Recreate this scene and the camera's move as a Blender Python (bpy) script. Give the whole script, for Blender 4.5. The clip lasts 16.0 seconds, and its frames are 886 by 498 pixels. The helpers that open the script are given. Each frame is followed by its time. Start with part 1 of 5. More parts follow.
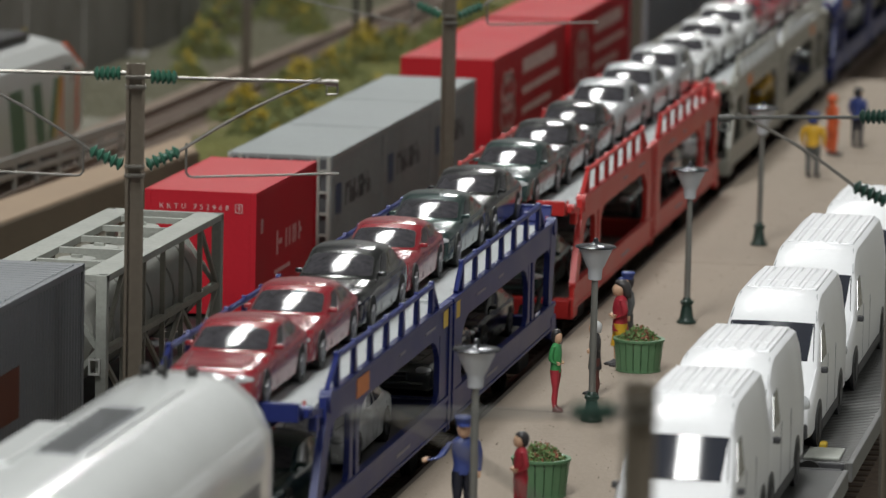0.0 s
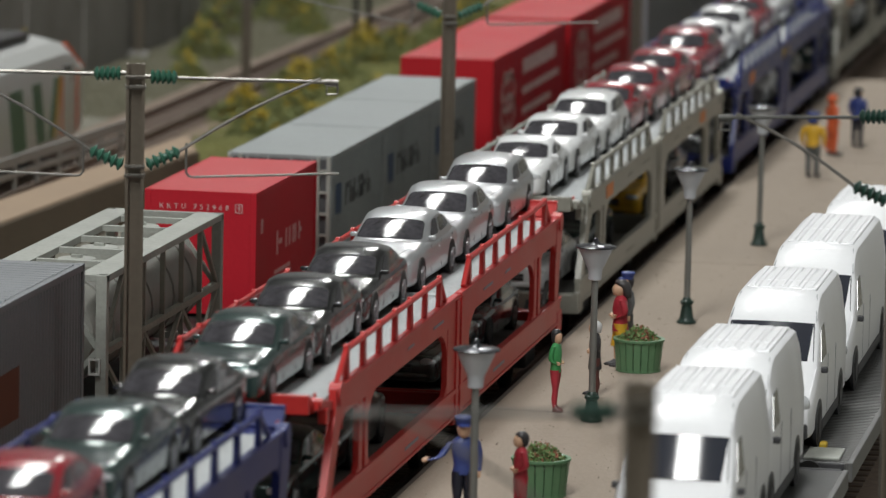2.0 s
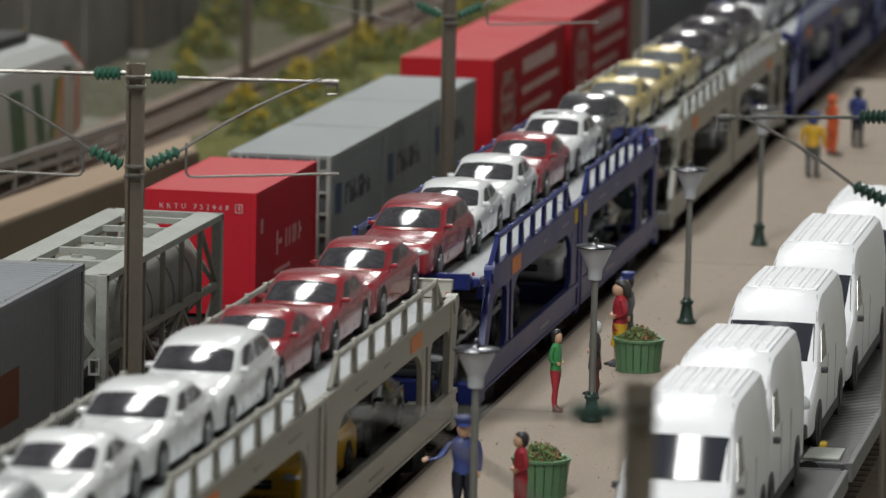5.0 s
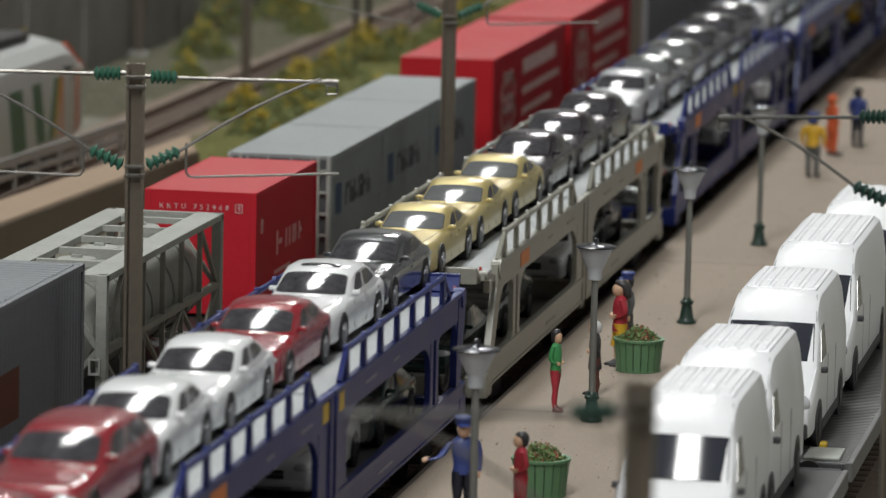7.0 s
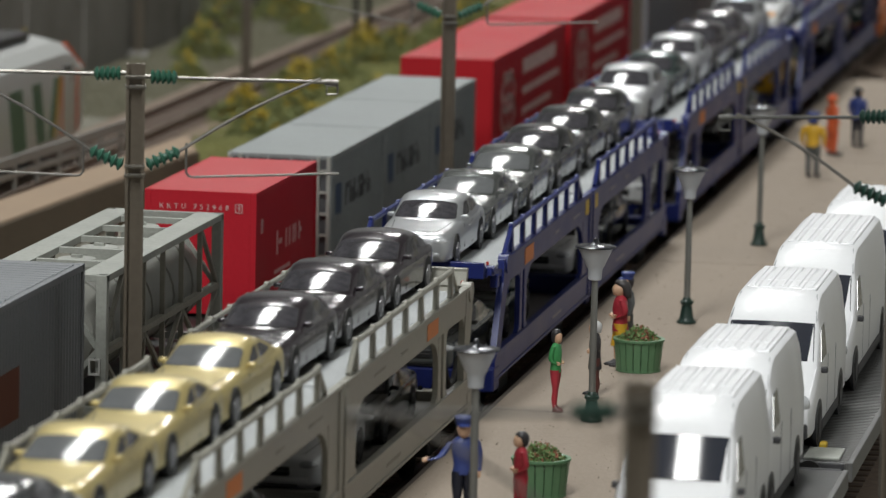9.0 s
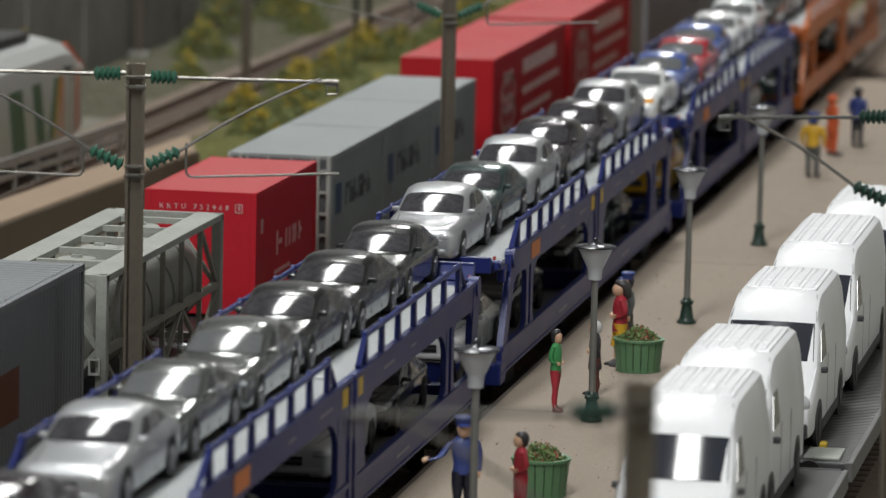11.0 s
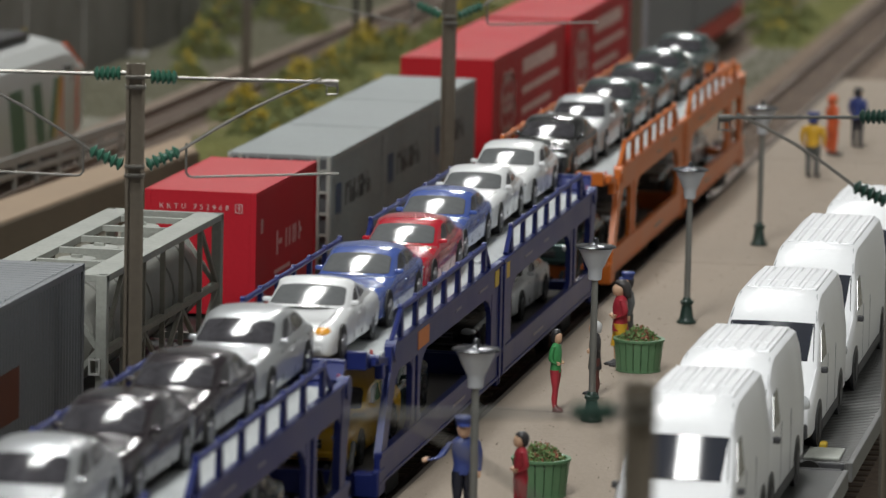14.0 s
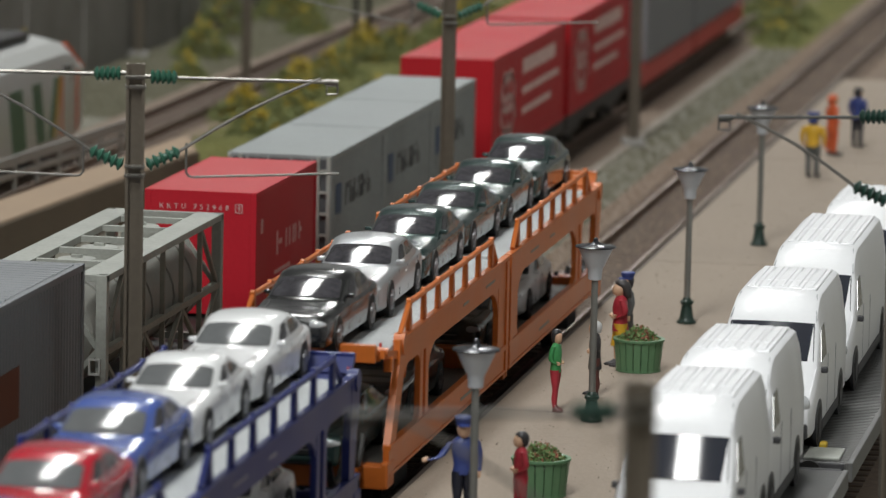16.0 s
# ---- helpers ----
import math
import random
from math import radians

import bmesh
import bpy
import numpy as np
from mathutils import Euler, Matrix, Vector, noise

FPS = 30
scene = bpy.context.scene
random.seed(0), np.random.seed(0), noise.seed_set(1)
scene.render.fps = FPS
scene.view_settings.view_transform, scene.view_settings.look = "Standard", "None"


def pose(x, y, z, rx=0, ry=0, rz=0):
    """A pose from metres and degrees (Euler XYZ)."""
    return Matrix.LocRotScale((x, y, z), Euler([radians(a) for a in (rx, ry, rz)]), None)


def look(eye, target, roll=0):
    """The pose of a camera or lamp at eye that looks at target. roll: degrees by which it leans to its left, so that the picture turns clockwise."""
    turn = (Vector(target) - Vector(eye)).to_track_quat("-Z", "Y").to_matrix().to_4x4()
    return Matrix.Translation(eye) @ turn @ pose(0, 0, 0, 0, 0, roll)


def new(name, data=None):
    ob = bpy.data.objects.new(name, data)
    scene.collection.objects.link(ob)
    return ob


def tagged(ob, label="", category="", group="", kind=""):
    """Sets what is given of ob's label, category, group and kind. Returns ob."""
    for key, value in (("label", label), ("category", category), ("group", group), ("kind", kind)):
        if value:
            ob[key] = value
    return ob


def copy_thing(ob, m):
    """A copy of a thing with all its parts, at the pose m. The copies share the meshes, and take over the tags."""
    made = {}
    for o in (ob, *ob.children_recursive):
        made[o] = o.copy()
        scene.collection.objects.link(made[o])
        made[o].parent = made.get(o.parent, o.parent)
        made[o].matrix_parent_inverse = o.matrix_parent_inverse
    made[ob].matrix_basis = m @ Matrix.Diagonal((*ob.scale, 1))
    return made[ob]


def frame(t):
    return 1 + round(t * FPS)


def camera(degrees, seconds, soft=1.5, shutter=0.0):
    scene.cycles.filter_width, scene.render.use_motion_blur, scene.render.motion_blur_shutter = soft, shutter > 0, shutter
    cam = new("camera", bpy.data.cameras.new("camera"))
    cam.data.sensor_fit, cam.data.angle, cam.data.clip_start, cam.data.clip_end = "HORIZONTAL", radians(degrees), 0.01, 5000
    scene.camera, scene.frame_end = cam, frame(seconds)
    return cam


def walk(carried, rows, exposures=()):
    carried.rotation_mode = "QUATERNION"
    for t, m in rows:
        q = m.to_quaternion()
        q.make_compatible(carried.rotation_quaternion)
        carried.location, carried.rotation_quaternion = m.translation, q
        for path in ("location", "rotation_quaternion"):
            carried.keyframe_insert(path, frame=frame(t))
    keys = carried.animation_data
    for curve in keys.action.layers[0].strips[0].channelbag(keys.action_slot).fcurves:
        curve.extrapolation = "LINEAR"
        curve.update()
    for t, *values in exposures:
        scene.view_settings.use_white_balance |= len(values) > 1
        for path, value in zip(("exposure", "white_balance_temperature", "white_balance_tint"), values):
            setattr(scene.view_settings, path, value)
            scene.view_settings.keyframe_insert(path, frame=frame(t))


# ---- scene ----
# A model railway layout in scale 1:87. Plans below are in millimetres; K turns them into metres.
from mathutils.bvhtree import BVHTree
K = 0.001
cam = camera(10.627, 16.0, soft=1.3, shutter=0.3)
EYE = (0.2000, -0.68495, 0.19061)
YAW, PITCH = radians(10.5026), radians(7.9067)
AIM = (EYE[0] - math.sin(YAW) * math.cos(PITCH), EYE[1] + math.cos(YAW) * math.cos(PITCH), EYE[2] - math.sin(PITCH))
walk(cam, [(0.0, look(EYE, AIM, 1.226)), (16.0, look(EYE, AIM, 1.226))])
cam.data.dof.use_dof = True
cam.data.dof.focus_distance = 1.05
cam.data.dof.aperture_fstop = 43

# ---- light: an exhibition hall with fluorescent fittings under its ceiling, and added fill ----
world = bpy.data.worlds.new("hall_air")
scene.world = world
world.use_nodes = True
world.node_tree.nodes["Background"].inputs[0].default_value = (0.62, 0.68, 0.75, 1)
world.node_tree.nodes["Background"].inputs[1].default_value = 0.26
scene.view_settings.exposure = -0.06


def lamp(name, eye, target, sx, sy, watts, colour=(0.985, 1.0, 0.975)):
    data = bpy.data.lights.new(name, "AREA")
    data.shape, data.size, data.size_y, data.energy, data.color = "RECTANGLE", sx, sy, watts, colour
    ob = new(name, data)
    ob.matrix_world = look(eye, target)
    return ob


lamp("fluorescent_and_fill_light", (-0.36, 1.42, 1.7), (-0.36, 1.2, 0.0), 0.21, 0.9, 19)
# unseen fill, set far back to light only the background
lamp("fluorescent_and_fill_light", (-0.36, 3.6, 1.7), (-0.36, 3.2, 0.0), 0.2, 0.6, 12)
# unseen fill added to brighten faces turned to the right
lamp("fluorescent_and_fill_light", (0.80, -0.1, 1.7), (0.2, 0.3, 0.0), 0.15, 1.0, 2.6)
lamp("fluorescent_and_fill_light", (-0.12, -0.95, 1.7), (-0.05, -0.1, 0.0), 0.22, 1.5, 35)

# ---- materials ----
MATS = {}


def mat(name, colour, rough=0.5, metal=0.0, var=0.12, scale=60.0, bump=0.0, coat=0.0, fine=900.0, second=None, spec=0.5, trans=0.0):
    """Two scales of mottling over a base colour, and fine relief. Scales are in cycles a metre."""
    if name in MATS:
        return MATS[name]
    m = bpy.data.materials.new(name)
    m.use_nodes = True
    nt = m.node_tree
    b = nt.nodes["Principled BSDF"]
    b.inputs["Roughness"].default_value, b.inputs["Metallic"].default_value = rough, metal
    b.inputs["Coat Weight"].default_value, b.inputs["Coat Roughness"].default_value = coat, 0.07
    b.inputs["Specular IOR Level"].default_value = spec
    b.inputs["Transmission Weight"].default_value = trans
    co = nt.nodes.new("ShaderNodeTexCoord")
    n1 = nt.nodes.new("ShaderNodeTexNoise")
    n1.inputs["Scale"].default_value, n1.inputs["Detail"].default_value = scale, 5
    n2 = nt.nodes.new("ShaderNodeTexNoise")
    n2.inputs["Scale"].default_value, n2.inputs["Detail"].default_value = fine, 3
    for n in (n1, n2):
        nt.links.new(co.outputs["Object"], n.inputs["Vector"])
    mx = nt.nodes.new("ShaderNodeMix")
    mx.data_type = "RGBA"
    add = nt.nodes.new("ShaderNodeMath")
    add.operation = "MULTIPLY_ADD"
    add.inputs[1].default_value = 0.45
    nt.links.new(n2.outputs[0], add.inputs[0])
    mul = nt.nodes.new("ShaderNodeMath")
    mul.operation = "MULTIPLY"
    mul.inputs[1].default_value = 0.6
    nt.links.new(n1.outputs[0], mul.inputs[0])
    nt.links.new(mul.outputs[0], add.inputs[2])
    rp = nt.nodes.new("ShaderNodeMapRange")
    rp.inputs["From Min"].default_value, rp.inputs["From Max"].default_value = 0.3, 0.75
    nt.links.new(add.outputs[0], rp.inputs["Value"])
    nt.links.new(rp.outputs[0], mx.inputs["Factor"])
    c2 = second or tuple(c * (1 - var) for c in colour)
    c1 = colour if second else tuple(min(1, c * (1 + var)) for c in colour)
    mx.inputs["A"].default_value, mx.inputs["B"].default_value = (*c2, 1), (*c1, 1)
    nt.links.new(mx.outputs["Result"], b.inputs["Base Color"])
    rr = nt.nodes.new("ShaderNodeMapRange")
    rr.inputs["To Min"].default_value, rr.inputs["To Max"].default_value = max(0.02, rough * 0.8), min(1, rough * 1.2)
    nt.links.new(n1.outputs[0], rr.inputs["Value"])
    nt.links.new(rr.outputs[0], b.inputs["Roughness"])
    if bump:
        bp = nt.nodes.new("ShaderNodeBump")
        bp.inputs["Strength"].default_value, bp.inputs["Distance"].default_value = bump, 0.0004
        nt.links.new(n2.outputs[0], bp.inputs["Height"])
        nt.links.new(bp.outputs[0], b.inputs["Normal"])
    MATS[name] = m
    return m


# ---- mesh helpers, in millimetres ----
def box(bm, x0, x1, y0, y1, z0, z1, bevel=0.0):
    r = bmesh.ops.create_cube(bm, size=1.0)
    vs = r["verts"]
    for v in vs:
        v.co = ((x0 + x1) / 2 + v.co.x * (x1 - x0), (y0 + y1) / 2 + v.co.y * (y1 - y0), (z0 + z1) / 2 + v.co.z * (z1 - z0))
    if bevel:
        es = list({e for v in vs for e in v.link_edges})
        bmesh.ops.bevel(bm, geom=es, offset=bevel, segments=2, profile=0.5, affect="EDGES")
    return bm


def rod(bm, a, b, r0, r1=None, seg=10):
    """A round bar from a to b."""
    a, b = Vector(a), Vector(b)
    m = Matrix.Translation((a + b) / 2) @ (b - a).to_track_quat("Z", "Y").to_matrix().to_4x4()
    bmesh.ops.create_cone(bm, cap_ends=True, segments=seg, radius1=r0, radius2=r0 if r1 is None else r1, depth=(b - a).length, matrix=m)
    return bm


def beam(bm, a, b, w, h, up=(0, 0, 1)):
    """A square bar from a to b, w across and h high."""
    a, b = Vector(a), Vector(b)
    d = (b - a).normalized()
    s = d.cross(Vector(up)).normalized()
    u = s.cross(d)
    q = [[p + s * (i * w / 2) + u * (j * h / 2) for i, j in ((-1, -1), (1, -1), (1, 1), (-1, 1))] for p in (a, b)]
    vs = [[bm.verts.new(p) for p in ring] for ring in q]
    for i in range(4):
        bm.faces.new((vs[0][i], vs[0][(i + 1) % 4], vs[1][(i + 1) % 4], vs[1][i]))
    bm.faces.new(vs[0][::-1]), bm.faces.new(vs[1])
    return bm


def lathe(bm, profile, seg=20, at=(0, 0, 0)):
    """A turned shape about z from (radius, height) pairs."""
    rings = [[bm.verts.new((at[0] + r * math.cos(2 * math.pi * i / seg), at[1] + r * math.sin(2 * math.pi * i / seg), at[2] + z)) for i in range(seg)] for r, z in profile]
    for a, b in zip(rings, rings[1:]):
        for i in range(seg):
            bm.faces.new((a[i], a[(i + 1) % seg], b[(i + 1) % seg], b[i]))
    bm.faces.new(rings[0][::-1]), bm.faces.new(rings[-1])
    return bm


def loft(bm, rings, closed=True, caps=True):
    vs = [[bm.verts.new(p) for p in r] for r in rings]
    n = len(vs[0])
    for a, b in zip(vs, vs[1:]):
        for i in range(n if closed else n - 1):
            j = (i + 1) % n
            bm.faces.new((a[i], a[j], b[j], b[i]))
    if caps:
        bm.faces.new(vs[0][::-1]), bm.faces.new(vs[-1])
    return bm


def prism(bm, outline, x0, x1):
    """An outline of (y, z) pairs pushed from x0 to x1."""
    return loft(bm, [[(x, y, z) for y, z in outline] for x in (x0, x1)])


def part(name, bm, material, parent=None, label="", smooth=False, angle=35):
    """Links a bmesh in millimetres as one mesh object under a thing or a part."""
    bmesh.ops.recalc_face_normals(bm, faces=bm.faces)
    for v in bm.verts:
        v.co *= K
    me = bpy.data.meshes.new(name)
    bm.to_mesh(me)
    bm.free()
    me.materials.append(material)
    if smooth:
        me.shade_smooth()
        me.set_sharp_from_angle(angle=radians(angle))
    ob = new(name, me)
    ob.parent = parent
    return tagged(ob, label)


def B():
    return bmesh.new()


def at(x, y, z, rz=0.0):
    return pose(x * K, y * K, z * K, 0, 0, rz)


def thing(name, label, category, group="", kind=""):
    return tagged(new(name), label, category, group, kind)


def text_part(name, words, size, material, parent, m, depth=0.05):
    """Raised lettering in the built-in font, at the pose m (metres) under its parent."""
    cu = bpy.data.curves.new(name, "FONT")
    cu.body, cu.size, cu.extrude, cu.align_x, cu.align_y = words, size * K, depth * K, "CENTER", "CENTER"
    cu.space_character, cu.space_word = 1.85, 0.8
    tmp = bpy.data.objects.new(name, cu)
    scene.collection.objects.link(tmp)
    me = bpy.data.meshes.new_from_object(tmp.evaluated_get(bpy.context.evaluated_depsgraph_get()))
    bpy.data.objects.remove(tmp)
    me.materials.append(material)
    ob = new(name, me)
    ob.parent = parent
    ob.matrix_basis = m
    return ob
# ---- setting ----
m_ground = mat("dry_earth_scatter", (0.24, 0.22, 0.185), 0.95, scale=16, bump=0.6, second=(0.13, 0.13, 0.095))
m_ballast = mat("brown_ballast", (0.275, 0.205, 0.155), 0.95, scale=420, bump=0.9, fine=1500, second=(0.16, 0.12, 0.092))
m_platform = mat("sanded_concrete", (0.345, 0.285, 0.23), 0.85, scale=14, bump=0.3, fine=1300, second=(0.25, 0.203, 0.16))
m_kerb = mat("dark_platform_side", (0.16, 0.13, 0.11), 0.85, scale=80, bump=0.3, second=(0.08, 0.066, 0.056))
m_rail = mat("rusty_rail", (0.15, 0.10, 0.075), 0.5, 0.5, scale=200)
m_railtop = mat("worn_rail_head", (0.22, 0.175, 0.145), 0.45, 0.7, scale=200)
m_sleeper = mat("dark_sleeper", (0.135, 0.10, 0.078), 0.8, scale=300)
m_black = mat("black_underframe", (0.024, 0.023, 0.022), 0.6, scale=200)
m_hall = mat("hall_wall_paint", (0.46, 0.46, 0.46), 0.8, scale=2, fine=40)
# white for the unseen east wall, a reflector for sides facing right
m_bouncewall = mat("white_bounce_wall_paint", (0.80, 0.80, 0.79), 0.8, scale=2, fine=40, var=0.04)
m_hallfloor = mat("hall_floor_vinyl", (0.16, 0.15, 0.14), 0.6, scale=3, fine=60)

ground = part("ground", box(B(), -900, 600, -1300, 3300, -60, -5), m_ground)
tagged(ground, "dry olive and grey scattered earth of the layout", "ground", kind="structure")
tagged(part("layout_frame", box(B(), -860, 560, -1260, 3260, -900, -60.5), m_kerb), "dark boarded frame under the layout", "table", kind="structure")
tagged(part("floor", box(B(), -1900, 1700, -2300, 4300, -950, -900), m_hallfloor), "dull grey hall floor", "floor", kind="structure")
tagged(part("ceiling", box(B(), -1900, 1700, -2300, 4300, 2000, 2050), m_hall), "plain grey hall ceiling", "ceiling", kind="structure")
for nm, q in (("wall_south", (-1900, 1700, -2350, -2300)), ("wall_north", (-1900, 1700, 4300, 4350)), ("wall_west", (-1950, -1900, -2300, 4300)), ("wall_east", (1700, 1750, -2300, 4300))):
    tagged(part(nm, box(B(), *q, -900, 2000), m_bouncewall if nm == "wall_east" else m_hall), "unseen white wall added to bounce light" if nm == "wall_east" else "plain grey painted hall wall", "wall", kind="structure")

platform = part("platform", box(B(), 18.9, 67.0, -900, 1125, -5, 7.95, 0.4), m_platform)
tagged(platform, "sandy beige station platform with a fine gritty surface", "platform", kind="structure")
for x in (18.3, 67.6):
    part("platform_edge", box(B(), x - 0.6, x + 0.6, -900, 1125, -5, 7.7, 0.15), m_kerb, platform, "dark edge face")

m_joint = mat("dark_joint", (0.13, 0.105, 0.085), 0.9, scale=300)
for y in (105.4, 355.4, 605.4, 855.4):
    part("platform_joint", box(B(), 19.4, 66.6, y - .16, y + .16, 7.6, 7.985), m_joint, platform, "thin dark joint between platform slabs")


def bed_shape(x, y0, y1):
    return loft(B(), [[(x - 27, y, -5.5), (x - 18, y, -3.0), (x + 18, y, -3.0), (x + 27, y, -5.5)] for y in (y0, y1)])


def track(x, y0, y1):
    bed = part("track_bed", bed_shape(x, y0, y1), m_ballast)
    tagged(bed, "brown ballast bed of a model railway track", "track bed", kind="structure")
    for s in (-1, 1):
        bm = B()
        box(bm, x + s * 8.6 - 0.4, x + s * 8.6 + 0.4, y0, y1, -2.9, -0.45)
        box(bm, x + s * 8.6 - 1.2, x + s * 8.6 + 1.2, y0, y1, -3.0, -2.5)
        r = part("rail", bm, m_rail, bed)
        part("rail_head", box(B(), x + s * 8.6 - 0.55, x + s * 8.6 + 0.55, y0, y1, -0.5, 0.0), m_railtop, r, "worn bare steel")
    # sleepers: the visible stretch piece by piece, the rest in one mesh
    me, n = None, 0
    rest = B()
    y = y0
    while y < y1:
        if 640 < y < 1500 and abs(x) < 5 and n < 140:
            if me is None:
                ob = part("sleeper", box(B(), -15, 15, -1.4, 1.4, -3.2, -2.6), m_sleeper, bed)
                me = ob.data
            else:
                ob = new("sleeper", me)
                ob.parent = bed
            ob.matrix_basis = at(x, y, 0, random.uniform(-0.6, 0.6))
            n += 1
        elif -200 < y < 1700:
            box(rest, x - 15, x + 15, y - 1.4, y + 1.4, -3.2, -2.6)
        y += 6.6
    tagged(part("sleepers", rest, m_sleeper, bed, "dark brown sleepers"), kind="stuff")
    return bed


for tx in (0.0, 89.0, -67.4, -212.0):
    track(tx, -1200, 3200)


def scatter(name, label, x0, x1, y0, y1, n, size, material, z=-4.6, parent=None):
    """Loose grains strewn over a strip."""
    verts, faces = [], []
    for _ in range(n):
        x, y, s = random.uniform(x0, x1), random.uniform(y0, y1), size * random.uniform(0.5, 1.4)
        a = random.uniform(0, 6.28)
        b = len(verts)
        for k in range(3):
            verts.append(((x + s * math.cos(a + k * 2.1)) * K, (y + s * math.sin(a + k * 2.1)) * K, (z - 0.1) * K))
        verts.append((x * K, y * K, (z + s * random.uniform(0.6, 1.1)) * K))
        faces += [(b, b + 1, b + 3), (b + 1, b + 2, b + 3), (b + 2, b, b + 3)]
    me = bpy.data.meshes.new(name)
    me.from_pydata(verts, [], faces)
    me.materials.append(material)
    ob = new(name, me)
    return tagged(ob, label, "gravel", kind="stuff")


m_stone = mat("ballast_stones", (0.36, 0.27, 0.20), 0.9, scale=700, second=(0.17, 0.13, 0.10))
scatter("ballast_gravel", "brown ballast stones between the rails", -22, 17, 600, 1500, 9000, 0.7, m_stone, -3.0)
m_grit = mat("platform_grit", (0.26, 0.21, 0.165), 0.9, scale=700, second=(0.12, 0.095, 0.075))
scatter("platform_grit", "fine dark grit strewn over the platform", 19, 66, 200, 1000, 750, 0.26, m_grit, 7.98)
m_tuft = mat("olive_scatter", (0.20, 0.185, 0.13), 0.95, scale=300, second=(0.10, 0.10, 0.065))
scatter("earth_scatter", "olive and grey turf scatter between the tracks", -50, -24, 500, 1700, 6000, 0.8, m_tuft, -4.9)
scatter("verge_scatter", "olive turf scatter beside the far track", -195, -95, 700, 1700, 8000, 1.0, m_tuft, -4.9)
m_grass = mat("yellow_green_static_grass", (0.25, 0.245, 0.085), 0.95, scale=60, second=(0.13, 0.14, 0.05))
scatter("grass", "dry yellow-green grass beside the far track", -196, -148, 850, 1650, 7000, 2.2, m_grass, -5.0)
scatter("grass_bank", "grey-brown turf under the retaining wall", -284, -236, 1000, 1650, 5000, 2.0, m_tuft, -5.0)
scatter("far_grass", "olive grass between the far tracks", -60, -24, 1370, 1800, 3000, 2.2, m_grass, -5.0)
path = part("cable_duct", box(B(), -47, -41.5, 400, 1900, -5, -4.3, .1), mat("pale_duct_covers", (0.33, 0.29, 0.25), 0.9, scale=30, second=(0.24, 0.21, 0.175)))
tagged(path, "pale beige cable duct along the track", "duct", kind="structure")
# ---- containers and their wagons ----
m_cred = mat("red_container", (0.49, 0.014, 0.028), 0.5, scale=40, var=0.08, bump=0.12, spec=0.3)
m_credroof = mat("pale_red_roof", (0.50, 0.075, 0.08), 0.6, scale=30, bump=0.15, spec=0.3, second=(0.45, 0.035, 0.045))
m_cred2 = mat("orange_red_container", (0.46, 0.012, 0.02), 0.5, scale=40, var=0.1, bump=0.12, spec=0.3)
m_cgrey = mat("grey_container", (0.26, 0.285, 0.285), 0.5, scale=34, var=0.2, bump=0.08)
m_cgrey2 = mat("dark_grey_container", (0.20, 0.21, 0.225), 0.5, scale=40, var=0.08, bump=0.08)
m_tank = mat("pale_grey_frame", (0.33, 0.34, 0.31), 0.55, scale=90, var=0.2, bump=0.1)
m_tankdark = mat("grey_tank_shell", (0.29, 0.29, 0.265), 0.4, 0.1, scale=50, var=0.12)
# grime plus the shade of the side turned from the lamps, in one colour
m_truss = mat("grimy_shaded_truss", (0.25, 0.24, 0.205), 0.6, scale=50, var=0.2)
m_fence0 = mat("pale_holder", (0.5, 0.5, 0.48), 0.5)
m_print = mat("white_print", (0.62, 0.46, 0.45), 0.6, var=0.05)
m_fade = mat("faded_print", (0.66, 0.36, 0.36), 0.6, var=0.1)
m_fade2 = mat("worn_white_print", (0.74, 0.52, 0.48), 0.6, var=0.25, scale=400)
m_dprint_shade = mat("dark_print_and_shade", (0.075, 0.08, 0.085), 0.6, var=0.1)
m_bprint = mat("blue_print", (0.06, 0.10, 0.18), 0.6, var=0.1)
m_oprint = mat("orange_print", (0.15, 0.042, 0.02), 0.6, var=0.1)
SIDE = Matrix(((0, 0, 1, 0), (1, 0, 0, 0), (0, 1, 0, 0), (0, 0, 0, 1)))  # lettering on a face that looks along +x
FRONT = Matrix(((1, 0, 0, 0), (0, 0, -1, 0), (0, 1, 0, 0), (0, 0, 0, 1)))  # lettering on a face that looks along -y


def place_text(m, x, y, z):
    return Matrix.Translation((x * K, y * K, z * K)) @ m


